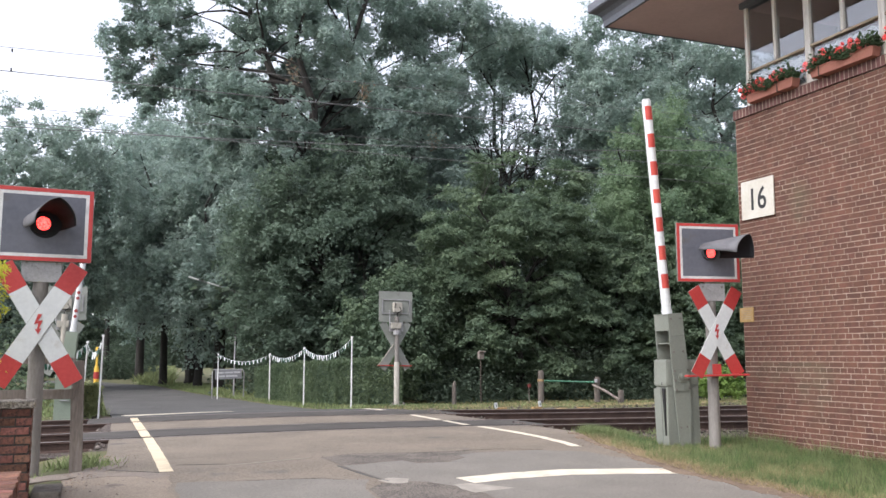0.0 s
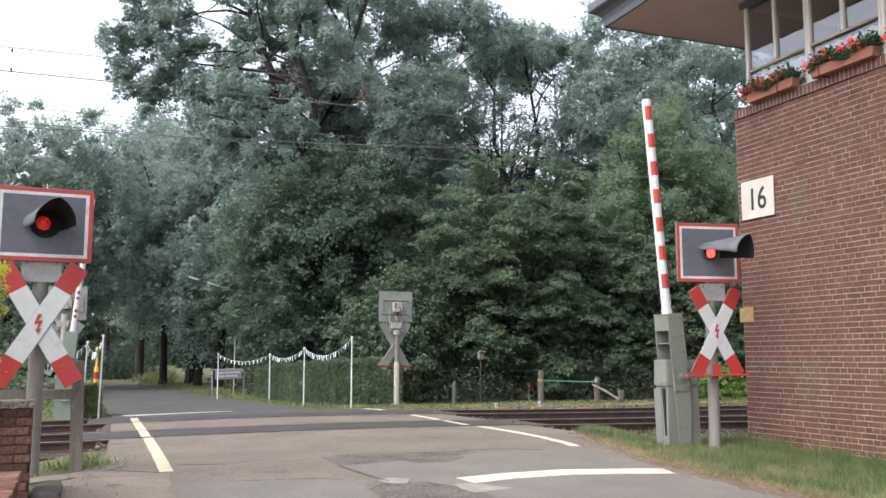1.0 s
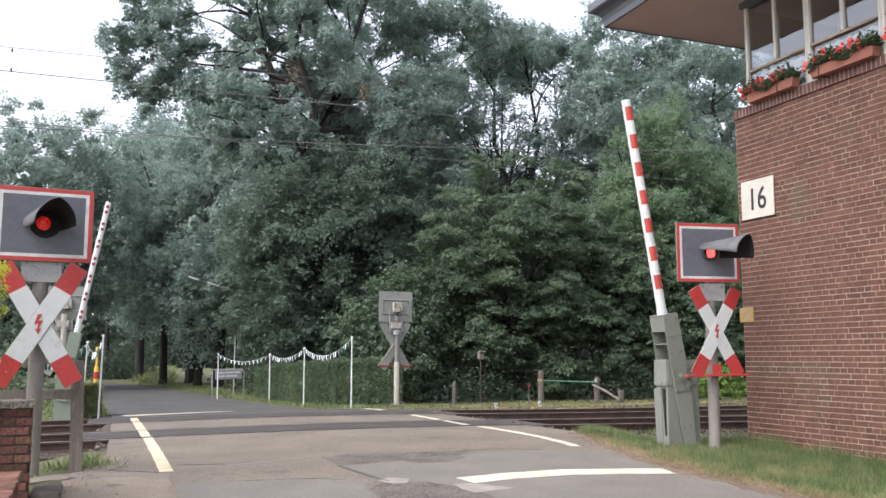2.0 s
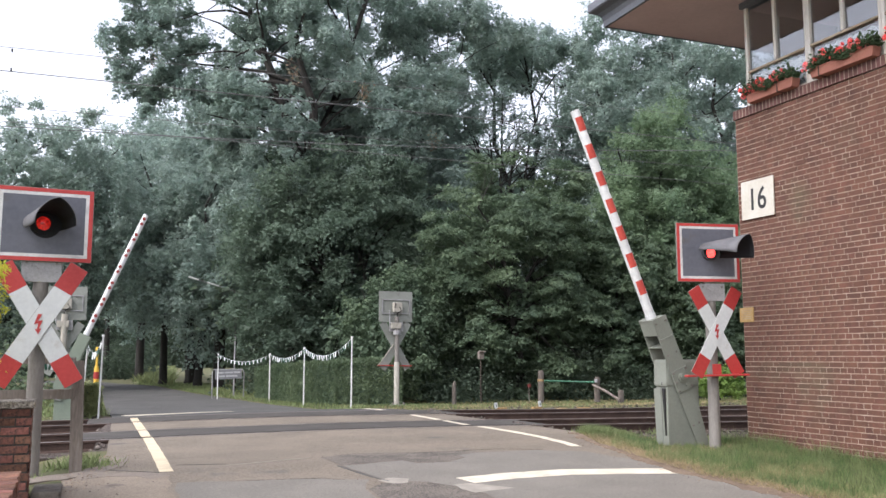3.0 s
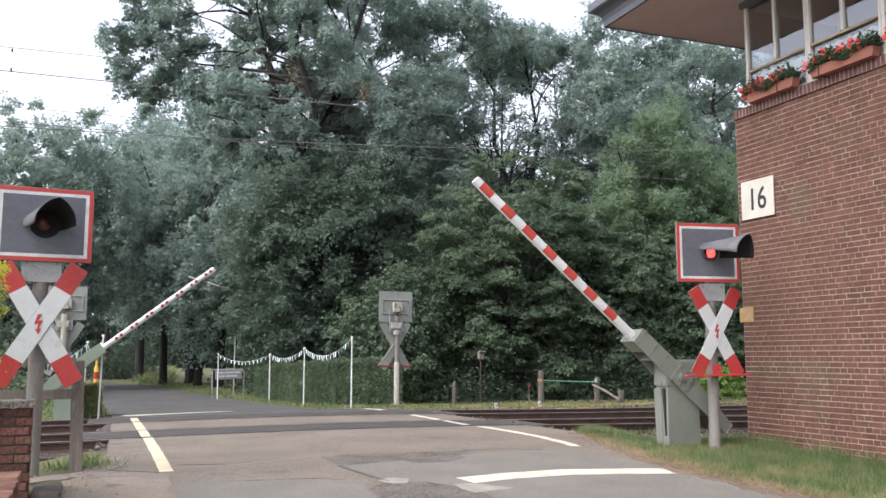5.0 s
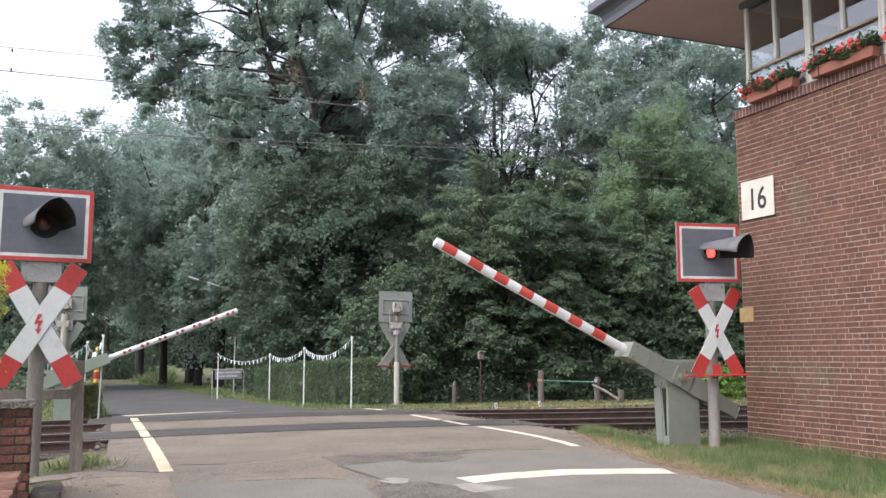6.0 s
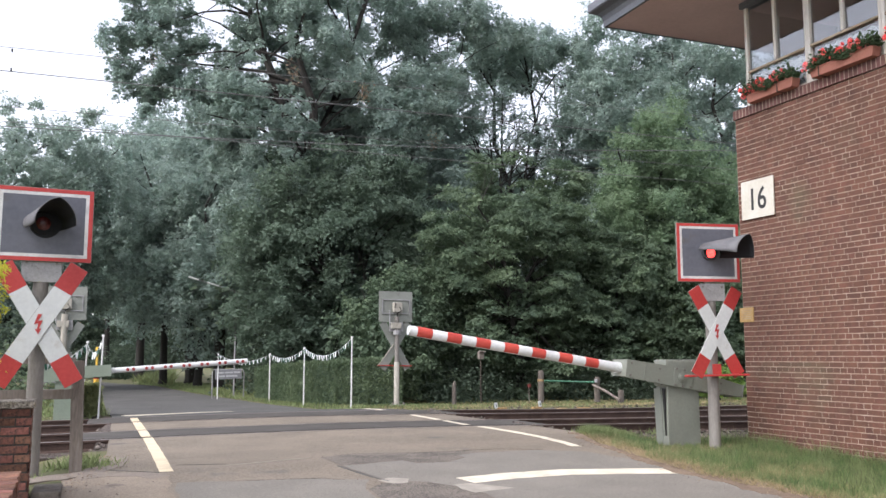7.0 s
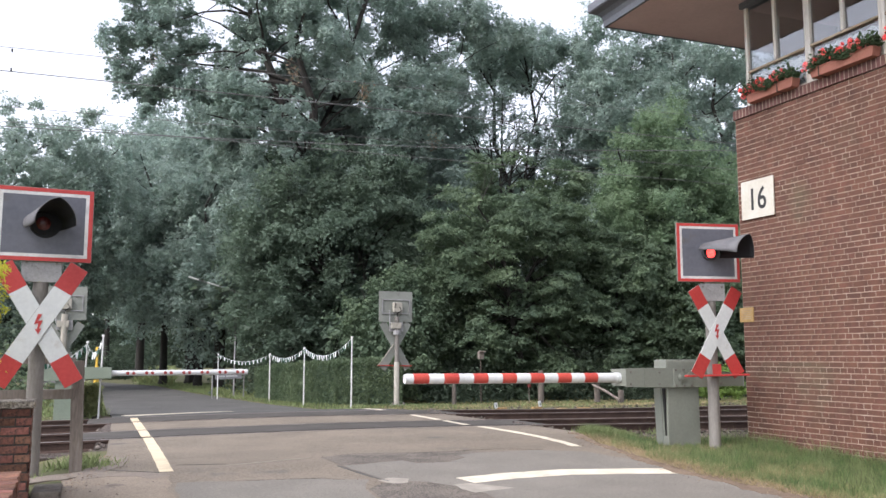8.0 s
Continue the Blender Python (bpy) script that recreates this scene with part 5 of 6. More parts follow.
# ---------------------------------------------------------------- overhead wires
def wire(p, q, sag, r=0.011):
    p, q = Vector(p), Vector(q)
    pts = [p.lerp(q, s) - Vector((0, 0, sag * 4 * s * (1 - s))) for s in [i / 20 for i in range(21)]]
    ob = part("overhead_wire", tube(bmesh.new(), pts, r, 6), M_WIRE, smooth=True)
    return tagged(ob, "thin dark overhead wire above the tracks", "overhead wire", "catenary wires")


wire((-35, 19.35, 7.28), (45, 19.35, 11.37), 3.20, 0.009)
wire((-35, 15.75, 5.08), (45, 15.75, 5.12), 0.0, 0.006)
wire((-35, 15.75, 5.91), (45, 15.75, 6.47), 0.2, 0.008)
wire((-35, 15.75, 6.05), (45, 15.75, 7.48), 0.3, 0.005)
wire((-35, 19.35, 6.05), (45, 19.35, 6.62), 0.0, 0.006)
for mx in (-35.0, 45.0):
    cm = thing("catenary_mast", pose(mx, 22.2, -0.3), "galvanised catenary mast holding the overhead wires", "mast", "catenary masts")
    part("column", tube(bmesh.new(), [(0, 0, 0), (0, 0, 11.9)], [0.18, 0.12], 10), M_GALV, cm)
    for z in (5.38, 6.22, 6.36, 7.58) if mx < 0 else (5.42, 6.77, 6.92, 7.78, 11.67):
        part("bracket_arm", tube(bmesh.new(), [(0, 0, z), (0, -6.5, z)], 0.04, 8), M_GALV, cm)
for x, y, z in ((-1.48, 15.75, 6.32), (-1.48, 15.75, 5.99)):
    cp = quick_box("wire_clamp", (x, y, z - 0.01), (0.025, 0.025, 0.06), M_DARK, bevel=0.006)
    tagged(cp, "small dark clamp on the overhead wire", "wire clamp", "wire clamps")
# ---------------------------------------------------------------- trees, hedge, shrubs, grass
def tree(name, x, y, z, label, crown_c, crown_r, clumps, per, leaf, leaf_m, seed, trunk_r=0.3, clump_r=0.9, gap=-0.1, limbs=26, hollow=0.35, droop=0.0, flat=0.85, ratio=0.62, leaders=3, lobes=(), corners=4, bias=1.1, core=20, withered=(), category="tree", group=""):
    """Tapered trunk, limbs that reach the clumps, and a crown of single leaves gathered in uneven clumps with gaps."""
    rng = np.random.default_rng(seed)
    rr = random.Random(seed)
    t = thing(name, pose(x, y, z), label, category, group)
    cc, cr = np.array(crown_c, float), np.array(crown_r, float)
    cen = []
    while len(cen) < clumps:
        d = rng.normal(size=3)
        d /= np.linalg.norm(d)
        p = d * rng.uniform(hollow, 1.0) ** 0.7
        w = cc + p * cr * (1 + 0.2 * noise.noise(Vector(d * 1.7 + seed)))
        if noise.noise(Vector((w[0] * 0.33 + seed, w[1] * 0.33, w[2] * 0.33))) < gap or w[2] < 0.25:
            continue
        cen.append(w)
    for lx, ly, lz, rx, ry, rz, k in lobes:
        # boughs that reach out beyond the rounded crown
        for _ in range(k):
            d = rng.normal(size=3)
            d *= rng.uniform(0.2, 1.0) ** 0.5 / np.linalg.norm(d)
            cen.append(np.array((lx + d[0] * rx, ly + d[1] * ry, lz + d[2] * rz)))
    cen = np.array(cen)
    clumps = len(cen)
    top = cc[2] + cr[2] * 0.5
    fork = max(0.5, min(top * 0.42, cc[2] - cr[2] * 0.25))
    lean = Vector((rr.uniform(-0.4, 0.4), rr.uniform(-0.3, 0.3), fork)) if fork > 2 else Vector((0, 0, fork))
    bm = bmesh.new()
    tube(bm, [(0, 0, -0.15), (0.02, 0, 0.35), (lean.x * 0.3, lean.y * 0.5, fork * 0.55), lean], [trunk_r * 1.4, trunk_r, trunk_r * 0.9, trunk_r * 0.8], 12)
    part("trunk", bm, M_BARK, t, smooth=True)
    nodes = [(lean, trunk_r * 0.5)]
    for k in range(leaders):
        a = k * math.tau / leaders + rr.uniform(-0.5, 0.5) + seed
        end = Vector((cc[0] + math.cos(a) * cr[0] * rr.uniform(0.4, 0.85), cc[1] + math.sin(a) * cr[1] * rr.uniform(0.3, 0.7), cc[2] + cr[2] * rr.uniform(0.45, 0.8)))
        pts = [lean.copy()]
        for s in (0.25, 0.5, 0.75, 1.0):
            p = lean.lerp(end, s) + Vector((rr.uniform(-0.55, 0.55), rr.uniform(-0.5, 0.5), 0)) * min(1.0, cr[0] / 4)
            pts.append(p)
        rad = [trunk_r * q for q in (0.66, 0.48, 0.34, 0.2, 0.06)]
        part("leader", tube(bmesh.new(), pts, rad, 8), M_BARK, t, smooth=True)
        for p0, p1, r0, r1 in zip(pts, pts[1:], rad, rad[1:]):
            nodes += [(p0.lerp(p1, s), r0 + (r1 - r0) * s) for s in (0.0, 0.33, 0.66)]
    pick = rng.choice(len(cen), min(limbs, len(cen)), replace=False)
    for i in pick:
        e = Vector(cen[i])
        s, r0 = sorted(nodes, key=lambda q: (q[0] - e).length + 1.5 * max(0.0, q[0].z - e.z + 0.4))[rr.randrange(0, min(7, len(nodes)))]
        far = (e - s).length
        mid = s.lerp(e, 0.5) + Vector((rr.uniform(-0.12, 0.12), rr.uniform(-0.12, 0.12), rr.uniform(0.02, 0.16))) * far
        r0 = min(r0 * 0.55, 0.015 + 0.012 * far)
        part("limb", tube(bmesh.new(), [s, s.lerp(mid, 0.5) + Vector((0, 0, 0.03 * far)), mid, mid.lerp(e, 0.55), e], [r0, r0 * 0.8, r0 * 0.6, r0 * 0.35, 0.008], 6, cap=False), M_BARK, t)
    n = clumps * per
    idx = np.repeat(np.arange(clumps), per)
    rad = clump_r * rng.uniform(0.55, 1.3, clumps)
    bunch = 9
    sub = rng.normal(size=(clumps, bunch, 3))
    sub /= np.linalg.norm(sub, axis=2, keepdims=True)
    sub *= (rng.uniform(0.35, 1.0, (clumps, bunch)) * rad[:, None])[..., None]
    off = sub[idx, rng.integers(0, bunch, n)] + rng.normal(size=(n, 3)) * (0.17 * rad[idx])[:, None]
    off[:, 2] *= flat
    away = off / (np.linalg.norm(off, axis=1, keepdims=True) + 1e-6)
    off[:, 2] -= droop * np.linalg.norm(off[:, :2], axis=1)
    c = cen[idx] + off
    keep = c[:, 2] > 0.05
    obj("crown", mesh_np("crown", leaves_np(rng, c[keep], leaf, ratio, 0.45, outward=away[keep], bias=bias, corners=corners), corners), leaf_m, t)
    if core:
        # dense leaf clusters in the heart of each clump
        ci = np.repeat(np.arange(clumps), core)
        inner = cen[ci] + rng.normal(size=(len(ci), 3)) * (0.25 * rad[ci])[:, None] * np.array([1, 1, flat])
        inner = inner[inner[:, 2] > 0.2]
        obj("inner_foliage", mesh_np("inner_foliage", leaves_np(rng, inner, 0.27 * clump_r, 0.8, 0.3, corners=3), 3), leaf_m, t)
    for p in withered:
        w = np.array(p, float) + rng.normal(size=(70, 3)) * np.array([0.13, 0.13, 0.22])
        sprig = obj("withered_sprig", mesh_np("withered_sprig", leaves_np(rng, w, 0.1, 0.6), 4), L_WITHERED, t, "small sprig of withered brown leaves")
        sprig["kind"] = "stuff"
    return t


OAK = "tall oak with dense dark green foliage and sky gaps"
BOUGHS = ((-7.1, 2.5, 13.7, 0.6, 0.7, 0.65, 9), (-6.7, 2.6, 12.5, 0.6, 0.6, 0.45, 9), (-5.9, 2.4, 11.8, 0.9, 0.8, 0.5, 14), (-5.1, 1.8, 14.0, 1.6, 1.2, 1.3, 46), (-4.4, 1.7, 12.2, 1.5, 1.0, 0.8, 30), (-5.9, 2.0, 15.2, 1.0, 1.0, 0.8, 20), (-3.0, 0.8, 11.3, 1.4, 1.0, 0.8, 24))
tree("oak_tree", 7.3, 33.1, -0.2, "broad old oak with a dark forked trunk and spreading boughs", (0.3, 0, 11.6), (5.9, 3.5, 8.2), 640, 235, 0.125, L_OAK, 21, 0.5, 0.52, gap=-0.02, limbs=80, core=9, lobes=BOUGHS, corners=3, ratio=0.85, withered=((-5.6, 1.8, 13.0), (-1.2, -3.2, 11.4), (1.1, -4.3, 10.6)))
LIMBS_OUT = ((2.7, -0.8, 16.5, 1.0, 1.2, 1.2, 14), (4.1, -1.4, 16.2, 0.9, 1.0, 1.0, 14), (5.2, -1.8, 15.4, 0.7, 0.9, 0.7, 9), (1.4, -0.4, 16.2, 1.0, 1.0, 1.2, 12))
tree("oak_tree", 10.9, 35.6, -0.2, OAK, (0, 0, 10.0), (4.8, 4.0, 9.0), 390, 330, 0.13, L_OAK_HAZED, 22, 0.42, 0.85, gap=-0.2, limbs=50, corners=3, ratio=0.85, lobes=LIMBS_OUT, withered=((1.2, -3.9, 9.9),))
tree("oak_tree", 16.9, 36.0, -0.2, "slender oak with thin twiggy crown and bright gaps", (0, 0, 9.6), (3.3, 3.0, 5.6), 200, 105, 0.12, L_OAK, 23, 0.2, 0.6, gap=-0.1, limbs=190, leaders=5, corners=3, ratio=0.85, core=0)
tree("oak_tree", 19.4, 37.4, -0.2, "tall oak with a high crown", (-0.2, 0, 15.8), (4.4, 3.6, 1.1), 90, 300, 0.14, L_OAK, 30, 0.3, 0.8, gap=-0.25, limbs=36, corners=3, ratio=0.85)
tree("oak_tree", 18.5, 43.0, -0.2, "tall oak behind the thin crown", (0, 0, 7.4), (5.4, 4.0, 6.2), 260, 200, 0.19, L_OAK, 38, 0.3, 1.0, gap=-0.35, limbs=30, corners=3, ratio=0.85)
tree("oak_tree", 14.2, 45.0, -0.2, "tall oak standing behind the others", (0, 0, 9.6), (5.4, 4.0, 7.2), 240, 160, 0.24, L_OAK, 39, 0.34, 1.2, gap=-0.35, limbs=24, corners=3, ratio=0.85)
tree("oak_tree", 22.9, 32.9, -0.2, OAK, (0.3, 0, 10.0), (4.7, 4.0, 8.4), 430, 330, 0.13, L_OAK, 24, 0.36, 0.85, gap=-0.3, limbs=50, corners=3, ratio=0.85)
tree("oak_tree", 27.5, 41.0, -0.2, "tall oak filling the wood behind the signal box", (0, 0, 9.0), (6.0, 4.0, 7.6), 260, 180, 0.22, L_OAK, 40, 0.34, 1.2, gap=-0.4, limbs=24, corners=3, ratio=0.85)
tree("oak_tree", 27.0, 32.0, -0.2, OAK, (0, 0, 10.0), (4.8, 4.2, 9.5), 240, 240, 0.16, L_OAK, 25, 0.36, 1.0, gap=-0.25, limbs=30, corners=3, ratio=0.85)
tree("maple_tree", 20.6, 28.2, -0.15, "fresh green maple in front of the darker oaks", (0, 0, 6.4), (3.3, 2.4, 4.7), 310, 360, 0.105, L_MAPLE, 41, 0.2, 0.7, gap=-0.3, limbs=50, corners=3, ratio=0.85)
tree("oak_tree", -3.6, 42.5, -0.2, "lower rounded oak beyond the hedge", (0.4, 0, 7.1), (5.9, 4.5, 5.6), 700, 190, 0.135, L_OAK_HAZED, 26, 0.4, 0.6, gap=-0.5, limbs=50, core=10, corners=3, ratio=0.85)
tree("oak_tree", 2.6, 57.0, -0.2, "roadside oak with a straight dark trunk", (0, 0, 10.3), (5.5, 5.5, 6.6), 250, 240, 0.19, L_OAK, 27, 0.26, 1.1, gap=-0.3, limbs=30, corners=3, ratio=0.85)
tree("oak_tree", 4.8, 48.5, -0.2, "roadside oak with a straight dark trunk", (0, 0, 8.4), (5.2, 5.0, 6.2), 270, 250, 0.18, L_OAK, 28, 0.3, 1.05, gap=-0.3, limbs=30, corners=3, ratio=0.85)
tree("oak_tree", 5.4, 42.0, -0.2, "roadside oak with low hanging foliage", (0.2, 0, 6.6), (4.4, 4.0, 5.4), 300, 280, 0.15, L_OAK, 29, 0.27, 0.95, gap=-0.3, limbs=40, corners=3, ratio=0.85)
for x, y, seed in ((3.3, 47.0, 61), (4.7, 44.2, 62), (0.8, 62.5, 63)):
    tree("young_oak", x, y, -0.2, "slim young oak with a straight dark trunk by the road", (0, 0, 7.2), (1.9, 1.9, 2.6), 46, 200, 0.17, L_OAK, seed, 0.2, 0.9, gap=-0.4, limbs=14, corners=3, ratio=0.85, group="young roadside oaks")
tree("oak_tree", 8.2, 30.8, -0.2, "younger oak with low dark foliage behind the hedge", (0.2, 0, 4.9), (4.4, 2.6, 4.3), 330, 320, 0.12, L_DARK, 35, 0.22, 0.8, gap=-0.3, limbs=40, corners=3, ratio=0.85)
tree("hornbeam_tree", 13.4, 26.9, -0.13, "lighter green spreading hornbeam with drooping branches over the grass", (0, 0, 4.2), (3.5, 2.5, 4.4), 330, 400, 0.095, L_BEECH, 31, 0.16, 0.72, gap=-0.5, limbs=60, droop=0.35, flat=0.35, corners=3, ratio=0.85)
tree("hornbeam_tree", 17.0, 27.0, -0.13, "green hornbeam with layered branches", (0, 0, 3.0), (2.8, 2.4, 3.2), 180, 300, 0.12, L_BEECH, 32, 0.16, 0.7, gap=-0.25, limbs=40, droop=0.3, flat=0.4, corners=3, ratio=0.85)
tree("hornbeam_tree", 20.5, 26.0, -0.13, "green hornbeam with layered branches", (0, 0, 3.0), (2.8, 2.4, 3.2), 180, 300, 0.12, L_BEECH, 33, 0.16, 0.75, gap=-0.2, limbs=40, droop=0.25, flat=0.45, corners=3, ratio=0.85)
tree("hazel_bush", 8.9, 26.8, -0.13, "dark leafy hazel bush behind the signal", (0, 0, 2.0), (1.9, 1.5, 2.3), 120, 220, 0.12, L_BEECH, 34, 0.08, 0.6, gap=-0.4, limbs=30, category="bush")
tree("shrub", 18.1, 22.6, -0.13, "small bright green shrub beyond the rails", (0, 0, 0.55), (0.75, 0.6, 0.6), 60, 130, 0.1, L_SHRUB, 36, 0.04, 0.25, gap=-0.6, limbs=20, category="bush")
tree("golden_conifer", -1.4, 8.75, -0.15, "golden-yellow feathery conifer beside the pillar", (0, 0, 1.75), (0.6, 0.5, 0.9), 150, 170, 0.075, L_CONIFER, 37, 0.06, 0.16, gap=-0.8, limbs=40, hollow=0.5, ratio=0.22, flat=1.3, category="conifer")


def thicket(name, region, n, leaf, material, seed, label, hump=1.0):
    """Understorey as loose leaves in uneven mounds; one object of stuff."""
    rng = np.random.default_rng(seed)
    x0, x1, y0, y1, h0, h1 = region
    k = max(8, n // 260)
    cx, cy = rng.uniform(x0, x1, k), rng.uniform(y0, y1, k)
    hh = rng.uniform(h0, h1, k)
    cz = rng.uniform(0.02, 1.0, k) * hh
    i = rng.integers(0, k, n)
    off = rng.normal(size=(n, 3)) * np.array([0.75, 0.6, 0.5]) * hump
    c = np.column_stack([cx[i], cy[i], cz[i]]) + off
    c[:, 2] = np.abs(c[:, 2]) - 0.15
    return tagged(obj(name, mesh_np(name, leaves_np(rng, c, leaf), 4), material), label, "undergrowth", kind="stuff")


# understorey and far woods: canopy shade is painted into their leaf colour
thicket("undergrowth", (8.5, 30, 27.5, 30.5, 2.0, 5.5), 26000, 0.24, L_WOODS_SHADE, 41, "dark leafy undergrowth below the trees")
thicket("undergrowth", (6.5, 32, 37.0, 41.0, 3.0, 9.0), 24000, 0.4, L_WOODS_SHADE, 42, "dark woodland undergrowth further back", 1.6)
thicket("undergrowth", (9.6, 22, 24.9, 26.6, 0.1, 1.5), 16000, 0.1, L_WOODS_SHADE, 49, "low hornbeam branches hanging to the grass", 0.6)
thicket("undergrowth", (6.5, 12, 32.5, 36.0, 1.0, 3.8), 16000, 0.2, L_WOODS_SHADE, 43, "dark undergrowth behind the hedge")
thicket("far_woods", (-24, -2.5, 66, 76, 3, 10), 24000, 0.42, L_WOODS_SHADE, 44, "distant woods closing the road", 2.4)
thicket("far_woods", (-3.0, 2.4, 68, 76, 3, 10), 8000, 0.4, L_WOODS_SHADE, 54, "distant woods closing the road", 1.6)
thicket("far_woods", (7.5, 55, 52, 60, 3, 9), 24000, 0.44, L_WOODS_SHADE, 45, "dense woods behind the oaks", 2.6)
thicket("far_woods", (-8, 24, 118, 128, 2, 11), 26000, 0.55, L_WOODS_SHADE, 48, "distant woods beyond the meadow", 3.0)
thicket("undergrowth", (-9, -2.4, 25.5, 31, 0.5, 2.0), 16000, 0.14, L_HEDGE, 46, "leafy bushes behind the far barrier")
thicket("undergrowth", (0.4, 2.3, 60, 66, 0.6, 3.0), 6000, 0.2, L_WOODS_SHADE, 53, "dark bushes at the bend of the road", 0.9)
thicket("undergrowth", (-14, -3.2, 33, 38, 1, 5.0), 18000, 0.2, L_WOODS_SHADE, 47, "leafy bushes below the oak", 1.4)


def hedge(name, line, width, height, n, material, seed, label, fall=0.0):
    """Clipped hedge: leaf-covered block along a line, with a woody core; its top falls by that much to the end."""
    full, run = height, 0.0
    rng = np.random.default_rng(seed)
    h = thing(name, pose(0, 0, 0), label, "hedge")
    pts = np.array(line, float)
    seg = np.diff(pts, axis=0)
    ln = np.linalg.norm(seg, axis=1)
    bm = bmesh.new()
    allc = []
    for p, s, l in zip(pts, seg, ln):
        k = int(n * l / ln.sum())
        height = full - fall * (run + l / 2) / ln.sum()
        d = s / l
        nv = np.array([-d[1], d[0]])
        u, f = rng.uniform(-0.12, l + 0.12, k), rng.integers(0, 6, k)
        u = np.where(f == 5, np.where(rng.random(k) < 0.5, -0.1, l + 0.1), u)
        tops = full - fall * (run + u) / ln.sum()
        run += l
        w = rng.uniform(-width / 2, width / 2, k)
        z = rng.uniform(0.0, 1.0, k) * tops
        w = np.where(f < 2, -width / 2, np.where(f < 4, width / 2, w))
        z = np.where(f == 4, tops, z)
        bulge = np.array([0.07 * noise.noise(Vector((float(a) * 0.9 + seed, float(b) * 1.5, float(c)))) for a, b, c in zip(u, z, w)])
        w = w * (1 + bulge) + rng.normal(0, 0.035, k)
        z = z + rng.normal(0, 0.035, k) + bulge * (f == 4)
        c = p[None] + d[None] * u[:, None] + nv[None] * w[:, None]
        allc.append(np.column_stack([c, z + road_z(c[:, 0], c[:, 1])]))
        mid = p + s / 2
        zz = float(road_z(mid[0], mid[1]))
        box(bm, (0, 0, height * 0.46), (l - 0.02, width - 0.16, height * 0.9), pose(mid[0], mid[1], zz, 0, 0, math.degrees(math.atan2(s[1], s[0]))))
    part("core", bm, L_DARK, h)
    c = np.concatenate(allc)
    obj("leaves", mesh_np("leaves", leaves_np(rng, c, 0.062, 0.65, 0.2), 4), material, h)
    return h


hedge("hedge", [(8.3, 24.6), (7.6, 24.9), (7.0, 25.7), (6.5, 26.7), (6.2, 27.4), (5.75, 29.4), (5.6, 30.6)], 0.8, 1.38, 60000, L_HEDGE, 51, "clipped dense green hedge along the verge", 0.34)
hedge("hedge", [(-0.05, 21.2), (-0.03, 23.4)], 0.34, 0.66, 14000, L_OLIVE, 52, "low clipped hedge by the far barrier")

rng = np.random.default_rng(61)


def field(n, x0, x1, y0, y1, keep):
    xy = np.column_stack([rng.uniform(x0, x1, n), rng.uniform(y0, y1, n)])
    return xy[keep(xy[:, 0], xy[:, 1])]


xy = field(52000, 6.5, 9.75, 4.5, 13.2, lambda x, y: (x > road_right(y) + 0.22 + 0.12 * np.sin(y * 5)) & (y < 12.75 - 0.25 * np.sin(x * 4) - 0.35 * (x - 7.6) + (x < 8.2) * 0.4))
blades("grass", rng, xy, ground_z(xy[:, 0], xy[:, 1]), 0.09, 0.0045, L_GRASS, "short fresh green grass below the brick wall")
xy = field(46000, 6.5, 9.75, 4.5, 12.8, lambda x, y: (x > road_right(y) + 0.02) & (x < road_right(y) + 1.3 + np.sin(y * 3)))
blades("grass", rng, xy, ground_z(xy[:, 0], xy[:, 1]), 0.07, 0.0045, L_DRY, "dry cut grass along the road edge", 1.2)
xy = field(9000, 6.8, 9.75, 6.0, 12.6, lambda x, y: (x > road_right(y) + 0.35) & (np.sin(x * 5 + y * 2.3) + np.sin(y * 4.1 - x * 1.7) + np.sin(x * 2 - y * 7) > 0.9))
blades("grass", rng, xy, ground_z(xy[:, 0], xy[:, 1]), 0.12, 0.005, L_GRASS, "taller grass tufts round the barrier")
tufts = np.column_stack([rng.uniform(7.0, 9.7, 130), rng.uniform(6.5, 12.7, 130)])
tufts = tufts[tufts[:, 0] > road_right(tufts[:, 1]) + 0.4]
xy = np.repeat(tufts, 70, axis=0) + rng.normal(0, 0.045, (len(tufts) * 70, 2))
blades("grass", rng, xy, ground_z(xy[:, 0], xy[:, 1]), 0.13, 0.005, L_GRASS_DARK, "darker clumps of coarse grass in the verge", 0.45)
xy = np.repeat(np.column_stack([rng.uniform(7.55, 8.2, 46), rng.uniform(12.35, 13.2, 46)]), 60, axis=0)
xy = xy + rng.normal(0, 0.05, xy.shape)
blades("weeds", rng, xy, ground_z(xy[:, 0], xy[:, 1]), 0.14, 0.008, L_GRASS, "tall weeds at the end of the verge by the track", 0.5)
xy = field(30000, 6.6, 32, 21.0, 27.5, lambda x, y: (x > road_right(y) + 0.1) & (np.sin(x * 1.3 + y) + np.sin(x * 0.6 - y * 2.1) < 0.9))
blades("grass", rng, xy, ground_z(xy[:, 0], xy[:, 1]), 0.075, 0.012, L_GRASS, "green grass strip beyond the rails")
xy = field(34000, 6.6, 32, 21.0, 27.5, lambda x, y: (x > road_right(y) + 0.1))
blades("grass", rng, xy, ground_z(xy[:, 0], xy[:, 1]), 0.06, 0.012, L_DRY, "yellowed grass strip beyond the rails")
xy = field(30000, 2.0, 9.0, 21.3, 50, lambda x, y: (x > road_right(y) + 0.05) & (x < road_right(y) + 3.5))
blades("grass", rng, xy, ground_z(xy[:, 0], xy[:, 1]), 0.1, 0.014, L_GRASS, "green verge grass along the far road")
